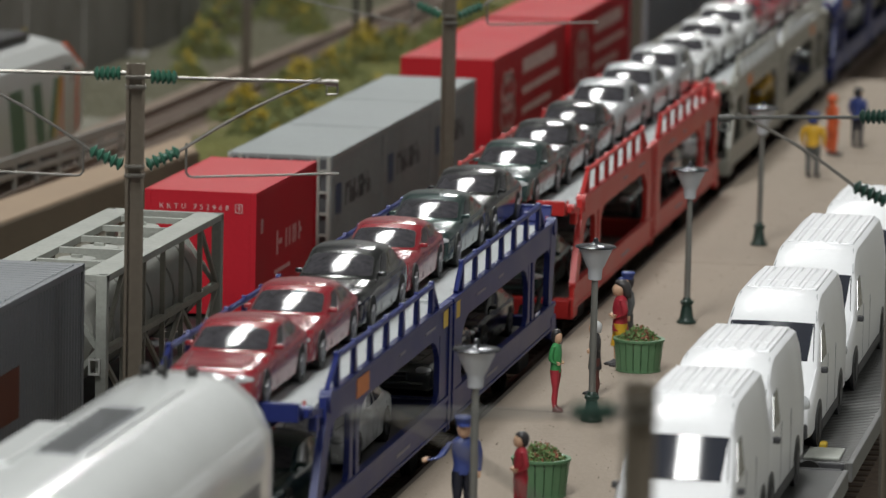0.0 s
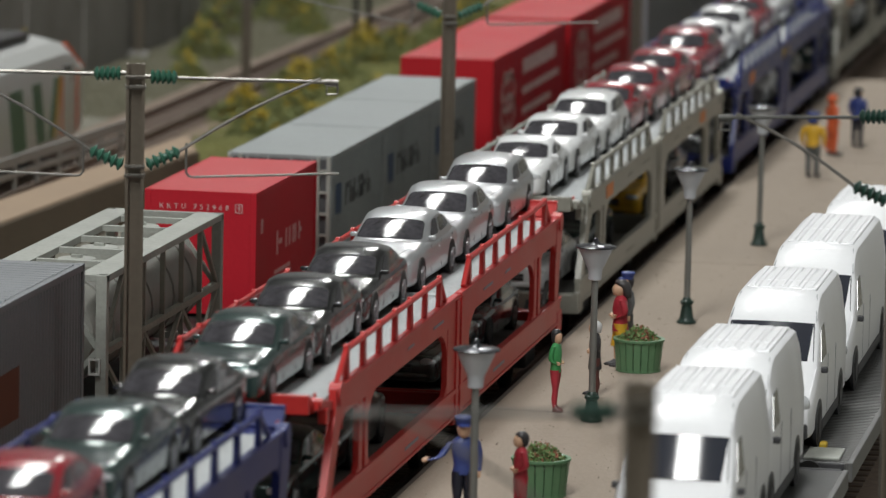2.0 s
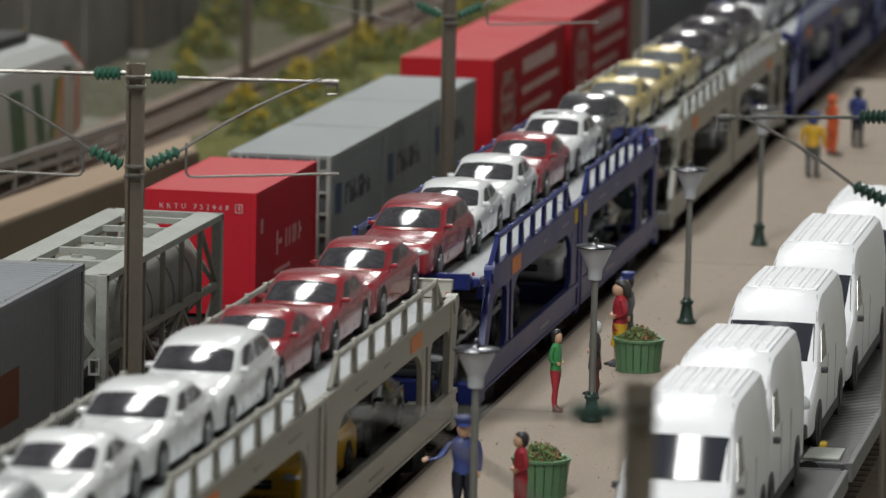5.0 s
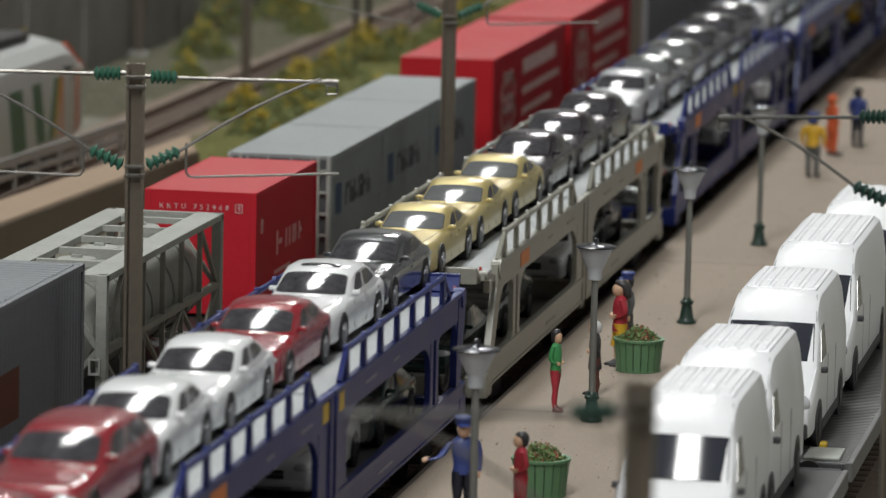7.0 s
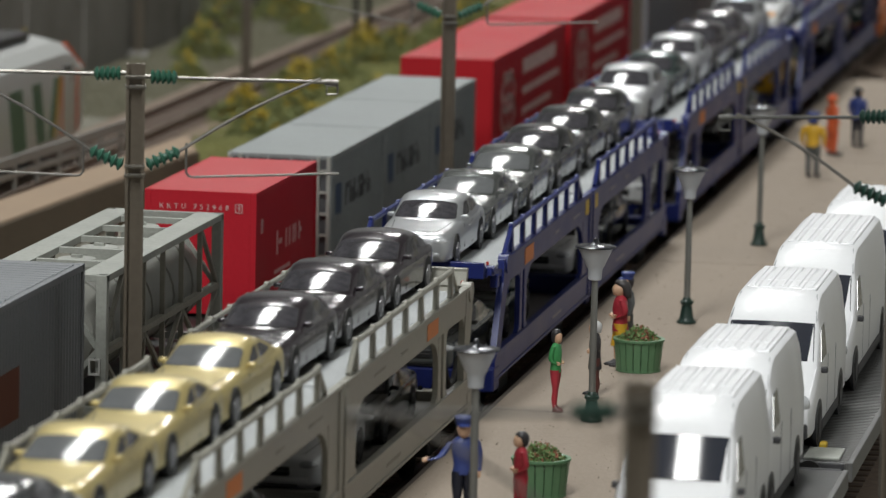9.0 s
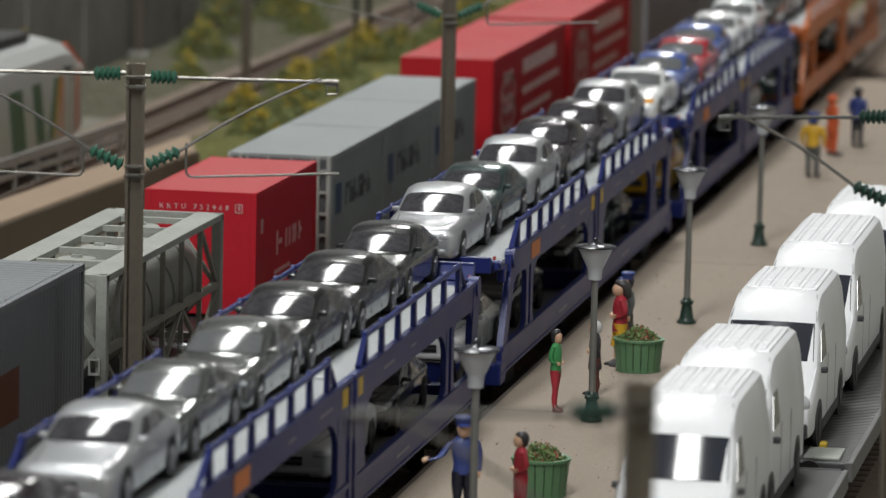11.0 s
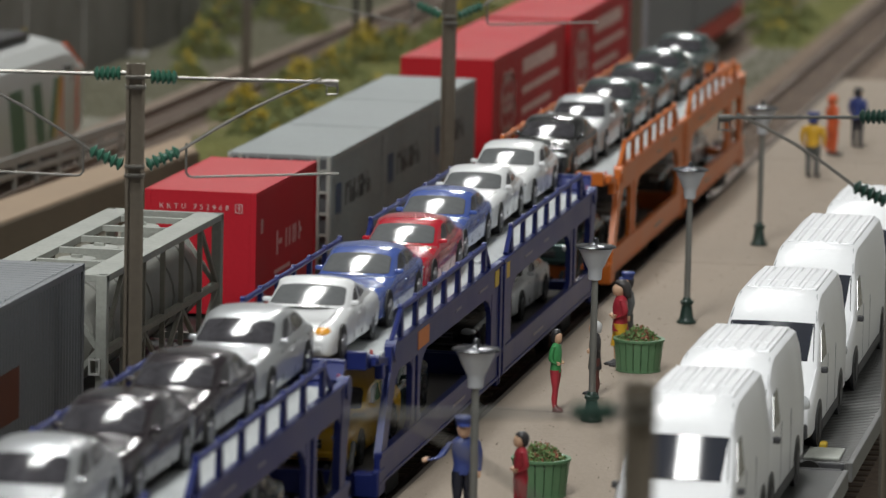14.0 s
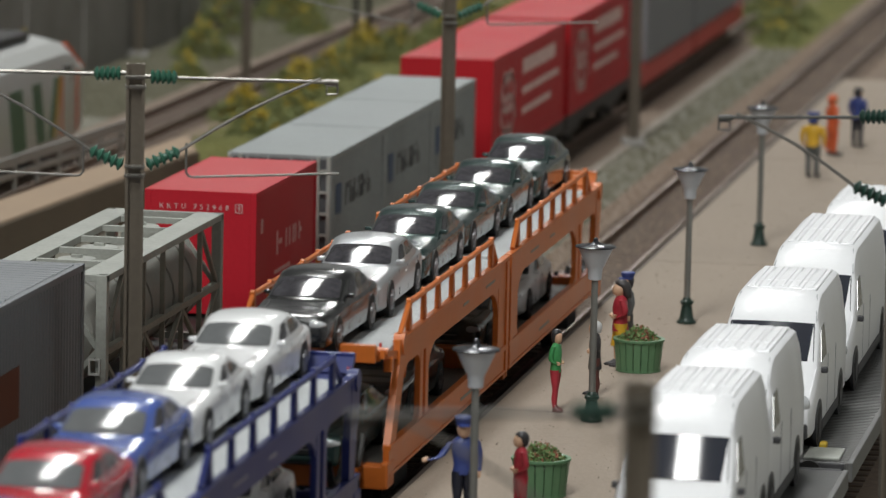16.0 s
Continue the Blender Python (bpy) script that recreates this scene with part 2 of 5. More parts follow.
def container(y, length, z, height, material, label, half=14.0, x=-67.4, ribs=True, seams=1):
    c = thing("container", label, "container", "containers of the goods train")
    c.matrix_basis = at(x, y, z)
    part("floor_frame", box(B(), -half + .3, half - .3, .3, length - .3, 0, 1.8), material, c)
    for s in (-1, 1):
        bm = B()
        # corrugated side sheet
        n = max(8, int(length / 2.3))
        prof = []
        for i in range(n):
            a, b = .8 + (length - 1.6) * i / n, .8 + (length - 1.6) * (i + 1) / n
            d = 0.22 if ribs else 0.06
            prof += [(a, 0), (a + (b - a) * .35, 0), (a + (b - a) * .5, d), (a + (b - a) * .85, d)]
        prof.append((length - .8, 0))
        xo = half - 0.25
        loft(bm, [[(s * (xo - d), yy, zz) for yy, d in prof] for zz in (1.5, height - 1.2)], closed=False, caps=False)
        side = part("side_panel", bm, material, c)
        part("top_rail", box(B(), min(s * (half - .8), s * half), max(s * (half - .8), s * half), .6, length - .6, height - 1.5, height - .05, .12), material, side)
        part("bottom_rail", box(B(), min(s * (half - .8), s * half), max(s * (half - .8), s * half), .6, length - .6, 0, 1.6, .12), material, side)
        for yy in (0, length - 1.6):
            part("corner_post", box(B(), min(s * (half - 1.6), s * half), max(s * (half - 1.6), s * half), yy, yy + 1.6, 0, height, .15), material, c)
    part("front_wall", box(B(), -half + 1.4, half - 1.4, .15, .9, .2, height - .1), material, c)
    door = part("door_end", box(B(), -half + 1.4, half - 1.4, length - .9, length - .15, .2, height - .1), material, c)
    for k in range(seams):
        a, b = length * k / seams, length * (k + 1) / seams
        bm = B()
        box(bm, -half + .7, half - .7, a + .35, b - .35, height - .7, height - .12, .1)
        part("roof_panel", bm, m_credroof if material == m_cred else material, c)
    return c


def lock_bars(c, half, height, material):
    for xx in (-half * .62, -half * .22, half * .22, half * .62):
        part("locking_bar", rod(B(), (xx, -.25, .8), (xx, -.25, height - .8), .35, seg=8), material, c)
    for zz in (height * .2, height * .45, height * .72):
        for s in (-1, 1):
            part("bar_bracket", box(B(), s * half * .42 - 4.2, s * half * .42 + 4.2, -.55, .2, zz - .35, zz + .35), material, c)
    # thin dark plate paints the shade behind the bars
    part("door_shade", box(B(), -half + 1.6, half - 1.6, .02, .14, 1, height - 1), m_dprint_shade, c, "dark plate painting recess shade on the door panel")
    for s in (-1, 1):
        for xx in (half - .7, half - 3.6):
            part("end_ladder_bar", box(B(), s * xx - .45, s * xx + .45, -1.1, -.1, .4, height - .3, .1), m_tank, c)
        for k in range(5):
            part("ladder_rung", box(B(), s * (half - 2.1) - 1.2, s * (half - 2.1) + 1.2, -1.0, -.3, 3 + k * 5.6, 3.7 + k * 5.6), m_tank, c)


red_k = container(432.8, 69.6, 13.9, 30.3, m_cred, "bright red short shipping container with white lettering", ribs=False)
for y0, w, h in ((24, 1.6, 6.0), (27, 3.0, 1.3), (34.5, 1.3, 4.6), (38.5, 1.3, 4.6), (42.5, 1.3, 4.6), (45.2, 1.3, 4.6), (49.5, 3.2, 1.2), (49.5, 1.3, 4.6)):
    part("lettering_bar", box(B(), 13.7, 13.83 + w * .002, y0, y0 + w, 15 - h / 2, 15 + h / 2), m_fade, red_k)
part("lettering", box(B(), 13.7, 13.83, 6, 8.6, 19.5, 23.0), m_fade, red_k)
part("lettering_small", box(B(), 13.7, 13.83, 22, 40, 7.4, 8.3), m_fade, red_k)
text_part("code", "KKTU 752968", 1.72, m_print, red_k, place_text(FRONT, -1.6, -.02, 26.3), 0.03)
text_part("code", "4", 1.7, m_print, red_k, place_text(FRONT, 9.6, -.02, 26.3), 0.03)
for q in ((8.7, 8.85, 25.2, 27.4), (10.35, 10.5, 25.2, 27.4), (8.85, 10.35, 25.2, 25.35), (8.85, 10.35, 27.25, 27.4)):
    part("code_frame", box(B(), q[0], q[1], -.03, .2, q[2], q[3]), m_print, red_k)
for i in range(3):
    g = container(521 + i * 70.1, 69.7, 13.5, 29.8, m_cgrey, "grey corrugated short shipping container with dark lettering")
    part("logo_panel", box(B(), 13.6, 13.84, 7, 13.5, 13.5, 21.5), m_bprint, g)
    for j, w in enumerate((6.0, 3.2, 3.2, 3.2, 3.4, 3.4)):
        yy = 19 + j * 5.6
        bm = B()
        box(bm, 13.6, 13.84, yy, yy + 1.3, 14.5, 20.5)
        box(bm, 13.6, 13.835, yy + 1.2, yy + 4.2, 18.9 - (j % 3) * 1.9, 20.4 - (j % 3) * 1.9)
        if j % 2:
            box(bm, 13.6, 13.845, yy + 3.2, yy + 4.4, 14.5, 18)
        part("lettering_bar", bm, m_dprint_shade, g)
    if i == 0:
        lock_bars(g, 14, 29.8, m_cgrey)
near = container(128, 143.5, 15.0, 34.0, m_cgrey2, "dark grey corrugated long shipping container, orange mark on its side")
part("logo_panel", box(B(), 13.6, 13.84, 79, 94, 9.5, 20), m_oprint, near)
prof = [(2.0 + k * 1.6 + e, 33.9 + .22 * (k % 2)) for k in range(87) for e in (0, 1.3)]
roof = loft(B(), [[(x, y, z) for y, z in prof] for x in (-12.6, 12.6)], closed=False, caps=False)
part("roof_sheet", roof, m_cgrey2, near, "corrugated roof sheet")
for y0 in (760.0, 909.0):
    r = container(y0, 141, 13.0, 33.2, m_cred2, "large red swap body container with a pale round logo", half=14.7, x=-67.9, ribs=False)
    for cy, cz, ry, rz in ((29, 20, 13, 6.5), (29, 13.5, 13, 6.5), (24, 16.5, 6.5, 11), (34, 16.5, 6.5, 11)):
        ring = [[(xx, cy + ry * f * math.cos(2 * math.pi * k / 28), cz + rz * f * math.sin(2 * math.pi * k / 28)) for f, xx in ((.74, 14.3), (.74, 14.53), (1, 14.53), (1, 14.3))] for k in range(29)]
        part("logo_loop", loft(B(), ring, caps=False), m_fade2, r)
    for j, (a, b) in enumerate(((56, 120), (56, 128), (56, 112))):
        part("lettering_bar", box(B(), 14.3, 14.53, a, b, 23.4 - j * 6.5, (28.2 if j == 0 else 25.6) - j * 6.5), m_fade2, r)
far_box = container(1096, 136, 14.0, 30.0, m_cgrey2, "plain grey container on a red flat wagon", ribs=False)
container(1236, 140, 14.0, 30.0, m_cgrey2, "plain dark grey container on a red flat wagon", ribs=False)


def tank_container(y, length, z, height):
    c = thing("tank_container", "pale grey truss-framed tank container with round tank", "container", "containers of the goods train")
    c.matrix_basis = at(-67.4, y, z)
    H = 14.0
    for s in (-1, 1):
        xs = s * (H - 1.2)
        part("top_beam", box(B(), xs - 5.2 if s > 0 else xs - 1.2, xs + 1.2 if s > 0 else xs + 5.2, 0, length, height - 1.6, height, .15), m_tank, c)
        part("bottom_beam", box(B(), xs - 1.2, xs + 1.2, 0, length, 0, 1.8, .15), m_tank, c)
        for yy in (0.9, length - .9):
            part("corner_post", box(B(), xs - 1.2, xs + 1.2, yy - 1.2, yy + 1.2, 0, height, .2), m_tank, c)
        part("side_rail", box(B(), xs - .8, xs + .8, 1, length - 1, height * .42, height * .42 + 1.4), m_truss, c)
        n = 6
        for i in range(n):
            a, b = 1 + (length - 2) * i / n, 1 + (length - 2) * (i + 1) / n
            part("side_strut", beam(B(), (xs, b, 1), (xs, b, height - 1), 1.1, .9, up=(0, 1, 0)), m_truss, c)
            lo, hi = (a, b) if i % 2 else (b, a)
            part("side_brace", beam(B(), (xs, lo, 1.2), (xs, hi, height * .42), 1.0, .9, up=(1, 0, 0)), m_truss, c)
            if i in (0, n - 1):
                part("side_brace", beam(B(), (xs, hi, height * .44), (xs, lo, height - 1.2), 1.0, .9, up=(1, 0, 0)), m_truss, c)
    for yy in (1, length - 1):
        part("end_beam", box(B(), -H + 2, H - 2, yy - 1, yy + 1, 0, 1.6), m_tank, c)
        part("end_beam", box(B(), -H + 2, H - 2, yy - .8, yy + .8, height - 1.5, height - .1), m_tank, c)
        for s in (-1, 1):
            part("end_brace", beam(B(), (s * (H - 2), yy, 14), (s * 1, yy, 1.5), 1.1, 1.1, up=(0, 1, 0)), m_tank, c)
            part("end_brace", beam(B(), (s * (H - 2), yy, 14), (s * 2, yy, height - 2), 1.1, 1.1, up=(0, 1, 0)), m_tank, c)
    bm = B()
    R0 = 11.3
    prof = [(0.6, 4), (6, 4.6), (9.4, 6.5), (11, 10), (R0, 14)] + [(R0, length - 14), (11, length - 10), (9.4, length - 6.5), (6, length - 4.6), (.6, length - 4)]
    loft(bm, [[(r * math.cos(2 * math.pi * k / 28), yy, height * .52 + r * math.sin(2 * math.pi * k / 28)) for k in range(28)] for r, yy in prof])
    shell = part("tank_shell", bm, m_tankdark, c, "grey rounded tank", smooth=True)
    for yy in (16, 32, 50, 70, 88):
        rings = [[(r * math.cos(2 * math.pi * k / 28), y2, height * .52 + r * math.sin(2 * math.pi * k / 28)) for k in range(28)] for r, y2 in ((R0 - .1, yy), (R0 + .5, yy), (R0 + .5, yy + 1.1), (R0 - .1, yy + 1.1))]
        part("tank_band", loft(B(), rings), m_tankdark, shell, smooth=True)
    for yy in (22, 41, 60, 79, 96):
        part("cross_bar", box(B(), -H + 3.5, H - 3.5, yy - .8, yy + .8, height - 1.5, height - .2), m_tank, c)
    for yy in (12, 31, 50.5, 88):
        lid = part("manhole", lathe(B(), [(4.6, height - 4.5), (4.6, height - 1.6), (4.2, height - 1.1), (1, height - .9)], 20, (-1, yy, 0)), m_tank, c, smooth=True)
        part("lid_clamp", box(B(), -2.2, .2, yy - .5, yy + .5, height - 1.2, height - .3), m_tank, lid)
    for q in ((10.3, 10.7, 8.7, 12.3), (12.5, 12.9, 8.7, 12.3), (10.7, 12.5, 8.7, 9.1), (10.7, 12.5, 11.9, 12.3)):
        part("label_holder", box(B(), q[0], q[1], -1.1, -.4, q[2], q[3]), m_fence0, c, "pale square label holder")
    return c


tank_container(290, 108, 13.5, 30.3)
m_redframe = mat("red_wagon_frame", (0.50, 0.05, 0.04), 0.5, scale=60)


def wheelset(parent, y, r=5.3, x=0.0):
    ws = part("wheelset", rod(B(), (x - 10, y, r), (x + 10, y, r), 1.0, seg=10), m_black, parent)
    for s in (-1, 1):
        bm = B()
        rod(bm, (x + s * 8.0, y, r), (x + s * 9.6, y, r), r, seg=22)
        rod(bm, (x + s * 7.4, y, r), (x + s * 8.0, y, r), r + .6, seg=22)
        part("wheel", bm, m_black, ws, smooth=True)
    return ws


def flat_wagon(y0, y1, material, label, x=-67.4, z=13.2, low=8.6):
    w = thing("flat_wagon", label, "wagon", "flat wagons")
    w.matrix_basis = at(x, (y0 + y1) / 2, 0)
    h = (y1 - y0) / 2
    for s in (-1, 1):
        part("side_beam", box(B(), s * 13.4 - .7, s * 13.4 + .7, -h, h, low, z - .1, .15), material, w)
        part("buffer", lathe_y(s * 9.8, -h - 4, 11.2), m_black, w)
    part("deck", box(B(), -12.7, 12.7, -h, h, z - 1.4, z - .15), material, w)
    part("end_beam", box(B(), -14, 14, -h - .9, -h, 8.8, z - .2, .15), material, w)
    part("end_beam", box(B(), -14, 14, h, h + .9, 8.8, z - .2, .15), material, w)
    for yy in (-h + 18, -h + 38, h - 38, h - 18):
        wheelset(w, yy)
    for yy in (-h + 28, h - 28):
        part("bogie_frame", box(B(), -11.5, 11.5, yy - 17, yy + 17, 4.4, 8.7, .6), m_black, w)
    return w


def lathe_y(x, y, z):
    bm = B()
    rod(bm, (x, y, z), (x, y + 1, z), 2.7, seg=16)
    rod(bm, (x, y + 1, z), (x, y + 4, z), 1.2, seg=12)
    return bm


flat_wagon(120, 280, m_black, "black container wagon under a grey container")
flat_wagon(286, 506, m_black, "black container wagon under a tank and a red container")
flat_wagon(516, 736, m_black, "black container wagon under grey containers")
flat_wagon(748, 902, m_black, "black container wagon under a red swap body")
flat_wagon(907, 1056, m_black, "black container wagon under a red swap body")
flat_wagon(1078, 1230, m_redframe, "red flat container wagon with black bogies", low=5.6)
flat_wagon(1236, 1390, m_redframe, "red flat container wagon with black bogies", low=5.6)

# ---- catenary masts ----
m_mast = mat("bronze_grey_mast", (0.17, 0.145, 0.115), 0.45, 0.5, scale=60, var=0.15)
m_wire = mat("steel_wire", (0.23, 0.22, 0.20), 0.36, 1.0, scale=200)
m_strut = mat("dull_steel_strut", (0.19, 0.18, 0.165), 0.5, 0.7, scale=200)
m_insuldark = mat("dark_green_insulator", (0.008, 0.036, 0.025), 0.4, scale=200)
m_insul = mat("green_insulator", (0.03, 0.115, 0.075), 0.35, scale=200)
m_base = mat("concrete_foot", (0.34, 0.33, 0.31), 0.9, scale=100)


def insulator(bm, a, b, n=5, r=1.5):
    """A ribbed insulator turned about the line from a to b."""
    a, b = Vector(a), Vector(b)
    L = (b - a).length
    prof = [(.5, 0)]
    for i in range(n):
        z = L * (i + .5) / n
        prof += [(.8, z - .52), (r * .9, z - .42), (r, z - .2), (r * .9, z + .06), (.85, z + .38)]
    prof.append((.5, L))
    t = B()
    lathe(t, prof, 16)
    m = Matrix.Translation(a) @ (b - a).to_track_quat("Z", "Y").to_matrix().to_4x4()
    t.transform(m)
    me = bpy.data.meshes.new("turned")
    t.to_mesh(me)
    t.free()
    bm.from_mesh(me)
    bpy.data.meshes.remove(me)
    return bm


def mast_arm(mast, s, reach, wire, lower, rise=0.0):
    """A cantilever to the side s, with its two insulators and the registration arm."""
    ins = m_insul if lower else m_insuldark
    h = (92.2 if s < 0 else 91.6) if lower else 90.2
    part("insulator", insulator(B(), (s * 3.0, 0, h), (s * 8.4, 0, h - .1)), ins, mast, "ribbed green insulator")
    part("insulator", insulator(B(), (s * 2.4, 0, 73.6), (s * 9.0, 0, 76.6)), ins, mast, "ribbed green insulator")
    part("top_tube", rod(B(), (s * 8.2, 0, h - .2), (s * (reach + .2), 0, h - (.6 if s > 0 or not lower else -.2)), .36), wire, mast)
    part("insulator_pin", rod(B(), (s * 1.5, 0, h), (s * 3.2, 0, h), .45), wire, mast)
    bm = B()
    pts = [(s * lerp3(8.8, reach - 1.2, f), 0, 76.4 + (h - 76.3) * f + 1.1 * math.sin(math.pi * f)) for f in (0, .25, .5, .75, 1)]
    tube_along(bm, pts, .34)
    part("strut", bm, m_strut, mast)
    if lower:
        bm = B()
        tube_along(bm, [(s * 10.4, 0, 78.2), (s * 10.4, 0, 72.2), (s * 10.9, 0, 71.5), (s * 11.6, 0, 71.3), (s * (reach + 2.8), 0, 72.4 + (rise if s < 0 else 0))], .26)
        part("registration_arm", bm, m_strut, mast)
    bm = B()
    tube_along(bm, [(s * (reach + 2.2), 0, h - .7), (s * (reach + 2.3), 0, h - 3.0), (s * (reach + .1), 0, h - 3.1), (s * (reach + .1), 0, h - 1.4), (s * (reach + 2.0), 0, h - 1.3)], .24)
    rod(bm, (s * (reach - .4), 0, h - .6), (s * (reach + 2.4), 0, h - .7), .62)
    part("wire_clamp", bm, wire, mast)


def lerp3(a, b, k):
    return a + (b - a) * k


def tube_along(bm, pts, r, seg=8):
    """A bent round wire in the plane of x and z."""
    rings = []
    for i, p in enumerate(pts):
        p = Vector(p)
        d = (Vector(pts[min(i + 1, len(pts) - 1)]) - Vector(pts[max(i - 1, 0)])).normalized()
        u = Vector((0, 1, 0))
        v = d.cross(u).normalized()
        rings.append([p + u * (r * math.cos(2 * math.pi * k / seg)) + v * (r * math.sin(2 * math.pi * k / seg)) for k in range(seg)])
    return loft(bm, rings)


def mast(x, y, arms, reach=38.5, wire=None, lower=True, turn=14.0, rise=0.0):
    m = thing("catenary_mast", "grey-brown steel catenary mast with green insulators", "catenary mast", "catenary masts")
    m.matrix_basis = at(x, y, 0, turn)
    ring = [(-1.9, -1.7), (-1.3, -1.7), (-1.3, -.45), (1.3, -.45), (1.3, -1.7), (1.9, -1.7), (1.9, 1.7), (1.3, 1.7), (1.3, .45), (-1.3, .45), (-1.3, 1.7), (-1.9, 1.7)]
    part("column", loft(B(), [[(a, b, z) for a, b in ring] for z in (-4, 94.2)]), m_mast, m)
    part("foot", box(B(), -4, 4, -4, 4, -5.0, -2.4, .4), m_base, m)
    for zz in (91.6, 73.4, 89.6, 71.6):
        part("bracket", box(B(), -2.1, 2.1, -1.95, 1.95, zz - .35, zz + .35, .1), m_wire, m)
    for s in arms:
        mast_arm(m, s, reach, wire or m_wire, lower, rise)
    return m


m_wiredull = mat("dull_wire", (0.10, 0.10, 0.095), 0.55, 0.6, scale=200)
for x, y, arms in [(-36, 244, (-1, 1)), (-38.5, 604, (-1, 1)), (-41.5, 985, (-1, 1)), (-211.3, 1107, (1,)), (-283.8, 1224, ())]:
    mast(x, y, arms, rise=5.0 if y == 604 else 0.0)
for x, y in ((119, 240), (118.5, -110)):
    mast(x, y, (-1,), 33.6, m_wiredull, False)
# ---- model cars ----
m_window = mat("tinted_window", (0.05, 0.048, 0.055), 0.1, var=0.5, scale=260, spec=0.55)
m_window2 = mat("clear_window", (0.13, 0.135, 0.14), 0.12, var=0.12, scale=260, spec=0.55)
m_tyre = mat("black_tyre", (0.018, 0.018, 0.018), 0.7)
m_rim = mat("silver_rim", (0.26, 0.26, 0.27), 0.35, 0.9)
m_lens = mat("headlight_lens", (0.62, 0.64, 0.66), 0.12, 0.3, coat=0.5)
m_amber = mat("amber_headlight", (0.75, 0.34, 0.04), 0.2, coat=0.4)
m_grille = mat("dark_grille", (0.03, 0.03, 0.032), 0.4)
PAINT = {
    "red": ("dark red", mat("dark_red_paint", (0.27, 0.02, 0.03), 0.25, var=0.06, coat=0.5)),
    "bright_red": ("bright red", mat("bright_red_paint", (0.50, 0.012, 0.03), 0.25, var=0.05, coat=0.8)),
    "black": ("black", mat("black_paint", (0.025, 0.026, 0.027), 0.22, 0.35, var=0.1, coat=0.55)),
    "green": ("dark green metallic", mat("green_paint", (0.038, 0.068, 0.065), 0.22, 0.4, var=0.1, coat=0.55)),
    "purple": ("dark purple metallic", mat("purple_paint", (0.036, 0.027, 0.034), 0.22, 0.4, var=0.1, coat=0.55)),
    "silver": ("silver", mat("silver_paint", (0.47, 0.485, 0.50), 0.34, 0.6, var=0.06, coat=0.5)),
    "graphite": ("graphite grey", mat("graphite_paint", (0.095, 0.10, 0.105), 0.22, 0.55, var=0.08, coat=0.9)),
    "dull_silver": ("dull silver grey", mat("grey_paint", (0.15, 0.16, 0.155), 0.22, 0.6, var=0.05, coat=0.9)),
    "white": ("white", mat("white_car_paint", (0.78, 0.79, 0.80), 0.28, var=0.03, coat=0.6)),
    "pearl": ("white", mat("white_car_paint", (0.78, 0.79, 0.80), 0.28)),
    "gold": ("pale gold", mat("gold_paint", (0.55, 0.45, 0.19), 0.4, 0.45, var=0.06, coat=0.5)),
    "blue": ("bright blue", mat("blue_car_paint", (0.07, 0.12, 0.40), 0.24, var=0.06, coat=0.8)),
    "yellow": ("yellow", mat("yellow_paint", (0.70, 0.40, 0.02), 0.3, var=0.05, coat=0.6)),
}
# half length, half width, hood height, belt height, roof height, windscreen base and top, roof end, rear window base
STYLE = {
    "sedan": (25.5, 8.9, 9.2, 9.8, 14.2, -9.2, -0.8, 12.0, 20.2),
    "saloon": (25.5, 9.0, 9.3, 9.9, 14.6, -9.0, -0.8, 12.4, 20.5),
    "large": (25.8, 9.2, 9.6, 10.3, 15.2, -9.4, -0.8, 12.6, 20.8),
    "coupe": (25.0, 8.7, 9.0, 9.6, 13.7, -8.2, 0.6, 9.5, 19.4),
    "estate": (26.0, 9.2, 9.6, 10.3, 15.1, -9.6, -1.2, 18.5, 24.2),
    "sports": (24.3, 9.4, 8.6, 9.8, 14.0, -7.0, 1.8, 6.8, 18.0),
}


def lerp(a, b, k):
    return a + (b - a) * k


def glide(rings, n):
    """Rings between the given ones, on smooth curves through them."""
    out = []
    for i in range(len(rings) - 1):
        a, b, c, d = (rings[max(0, min(len(rings) - 1, i + k))] for k in (-1, 0, 1, 2))
        for s in range(n):
            t = s / n
            out.append([tuple(.5 * (2 * q[1] + (q[2] - q[0]) * t + (2 * q[0] - 5 * q[1] + 4 * q[2] - q[3]) * t * t + (3 * q[1] - q[0] - 3 * q[2] + q[3]) * t ** 3)
                              for q in zip(*pt)) for pt in zip(a, b, c, d)])
    out.append(list(rings[-1]))
    return out


SUB = 4


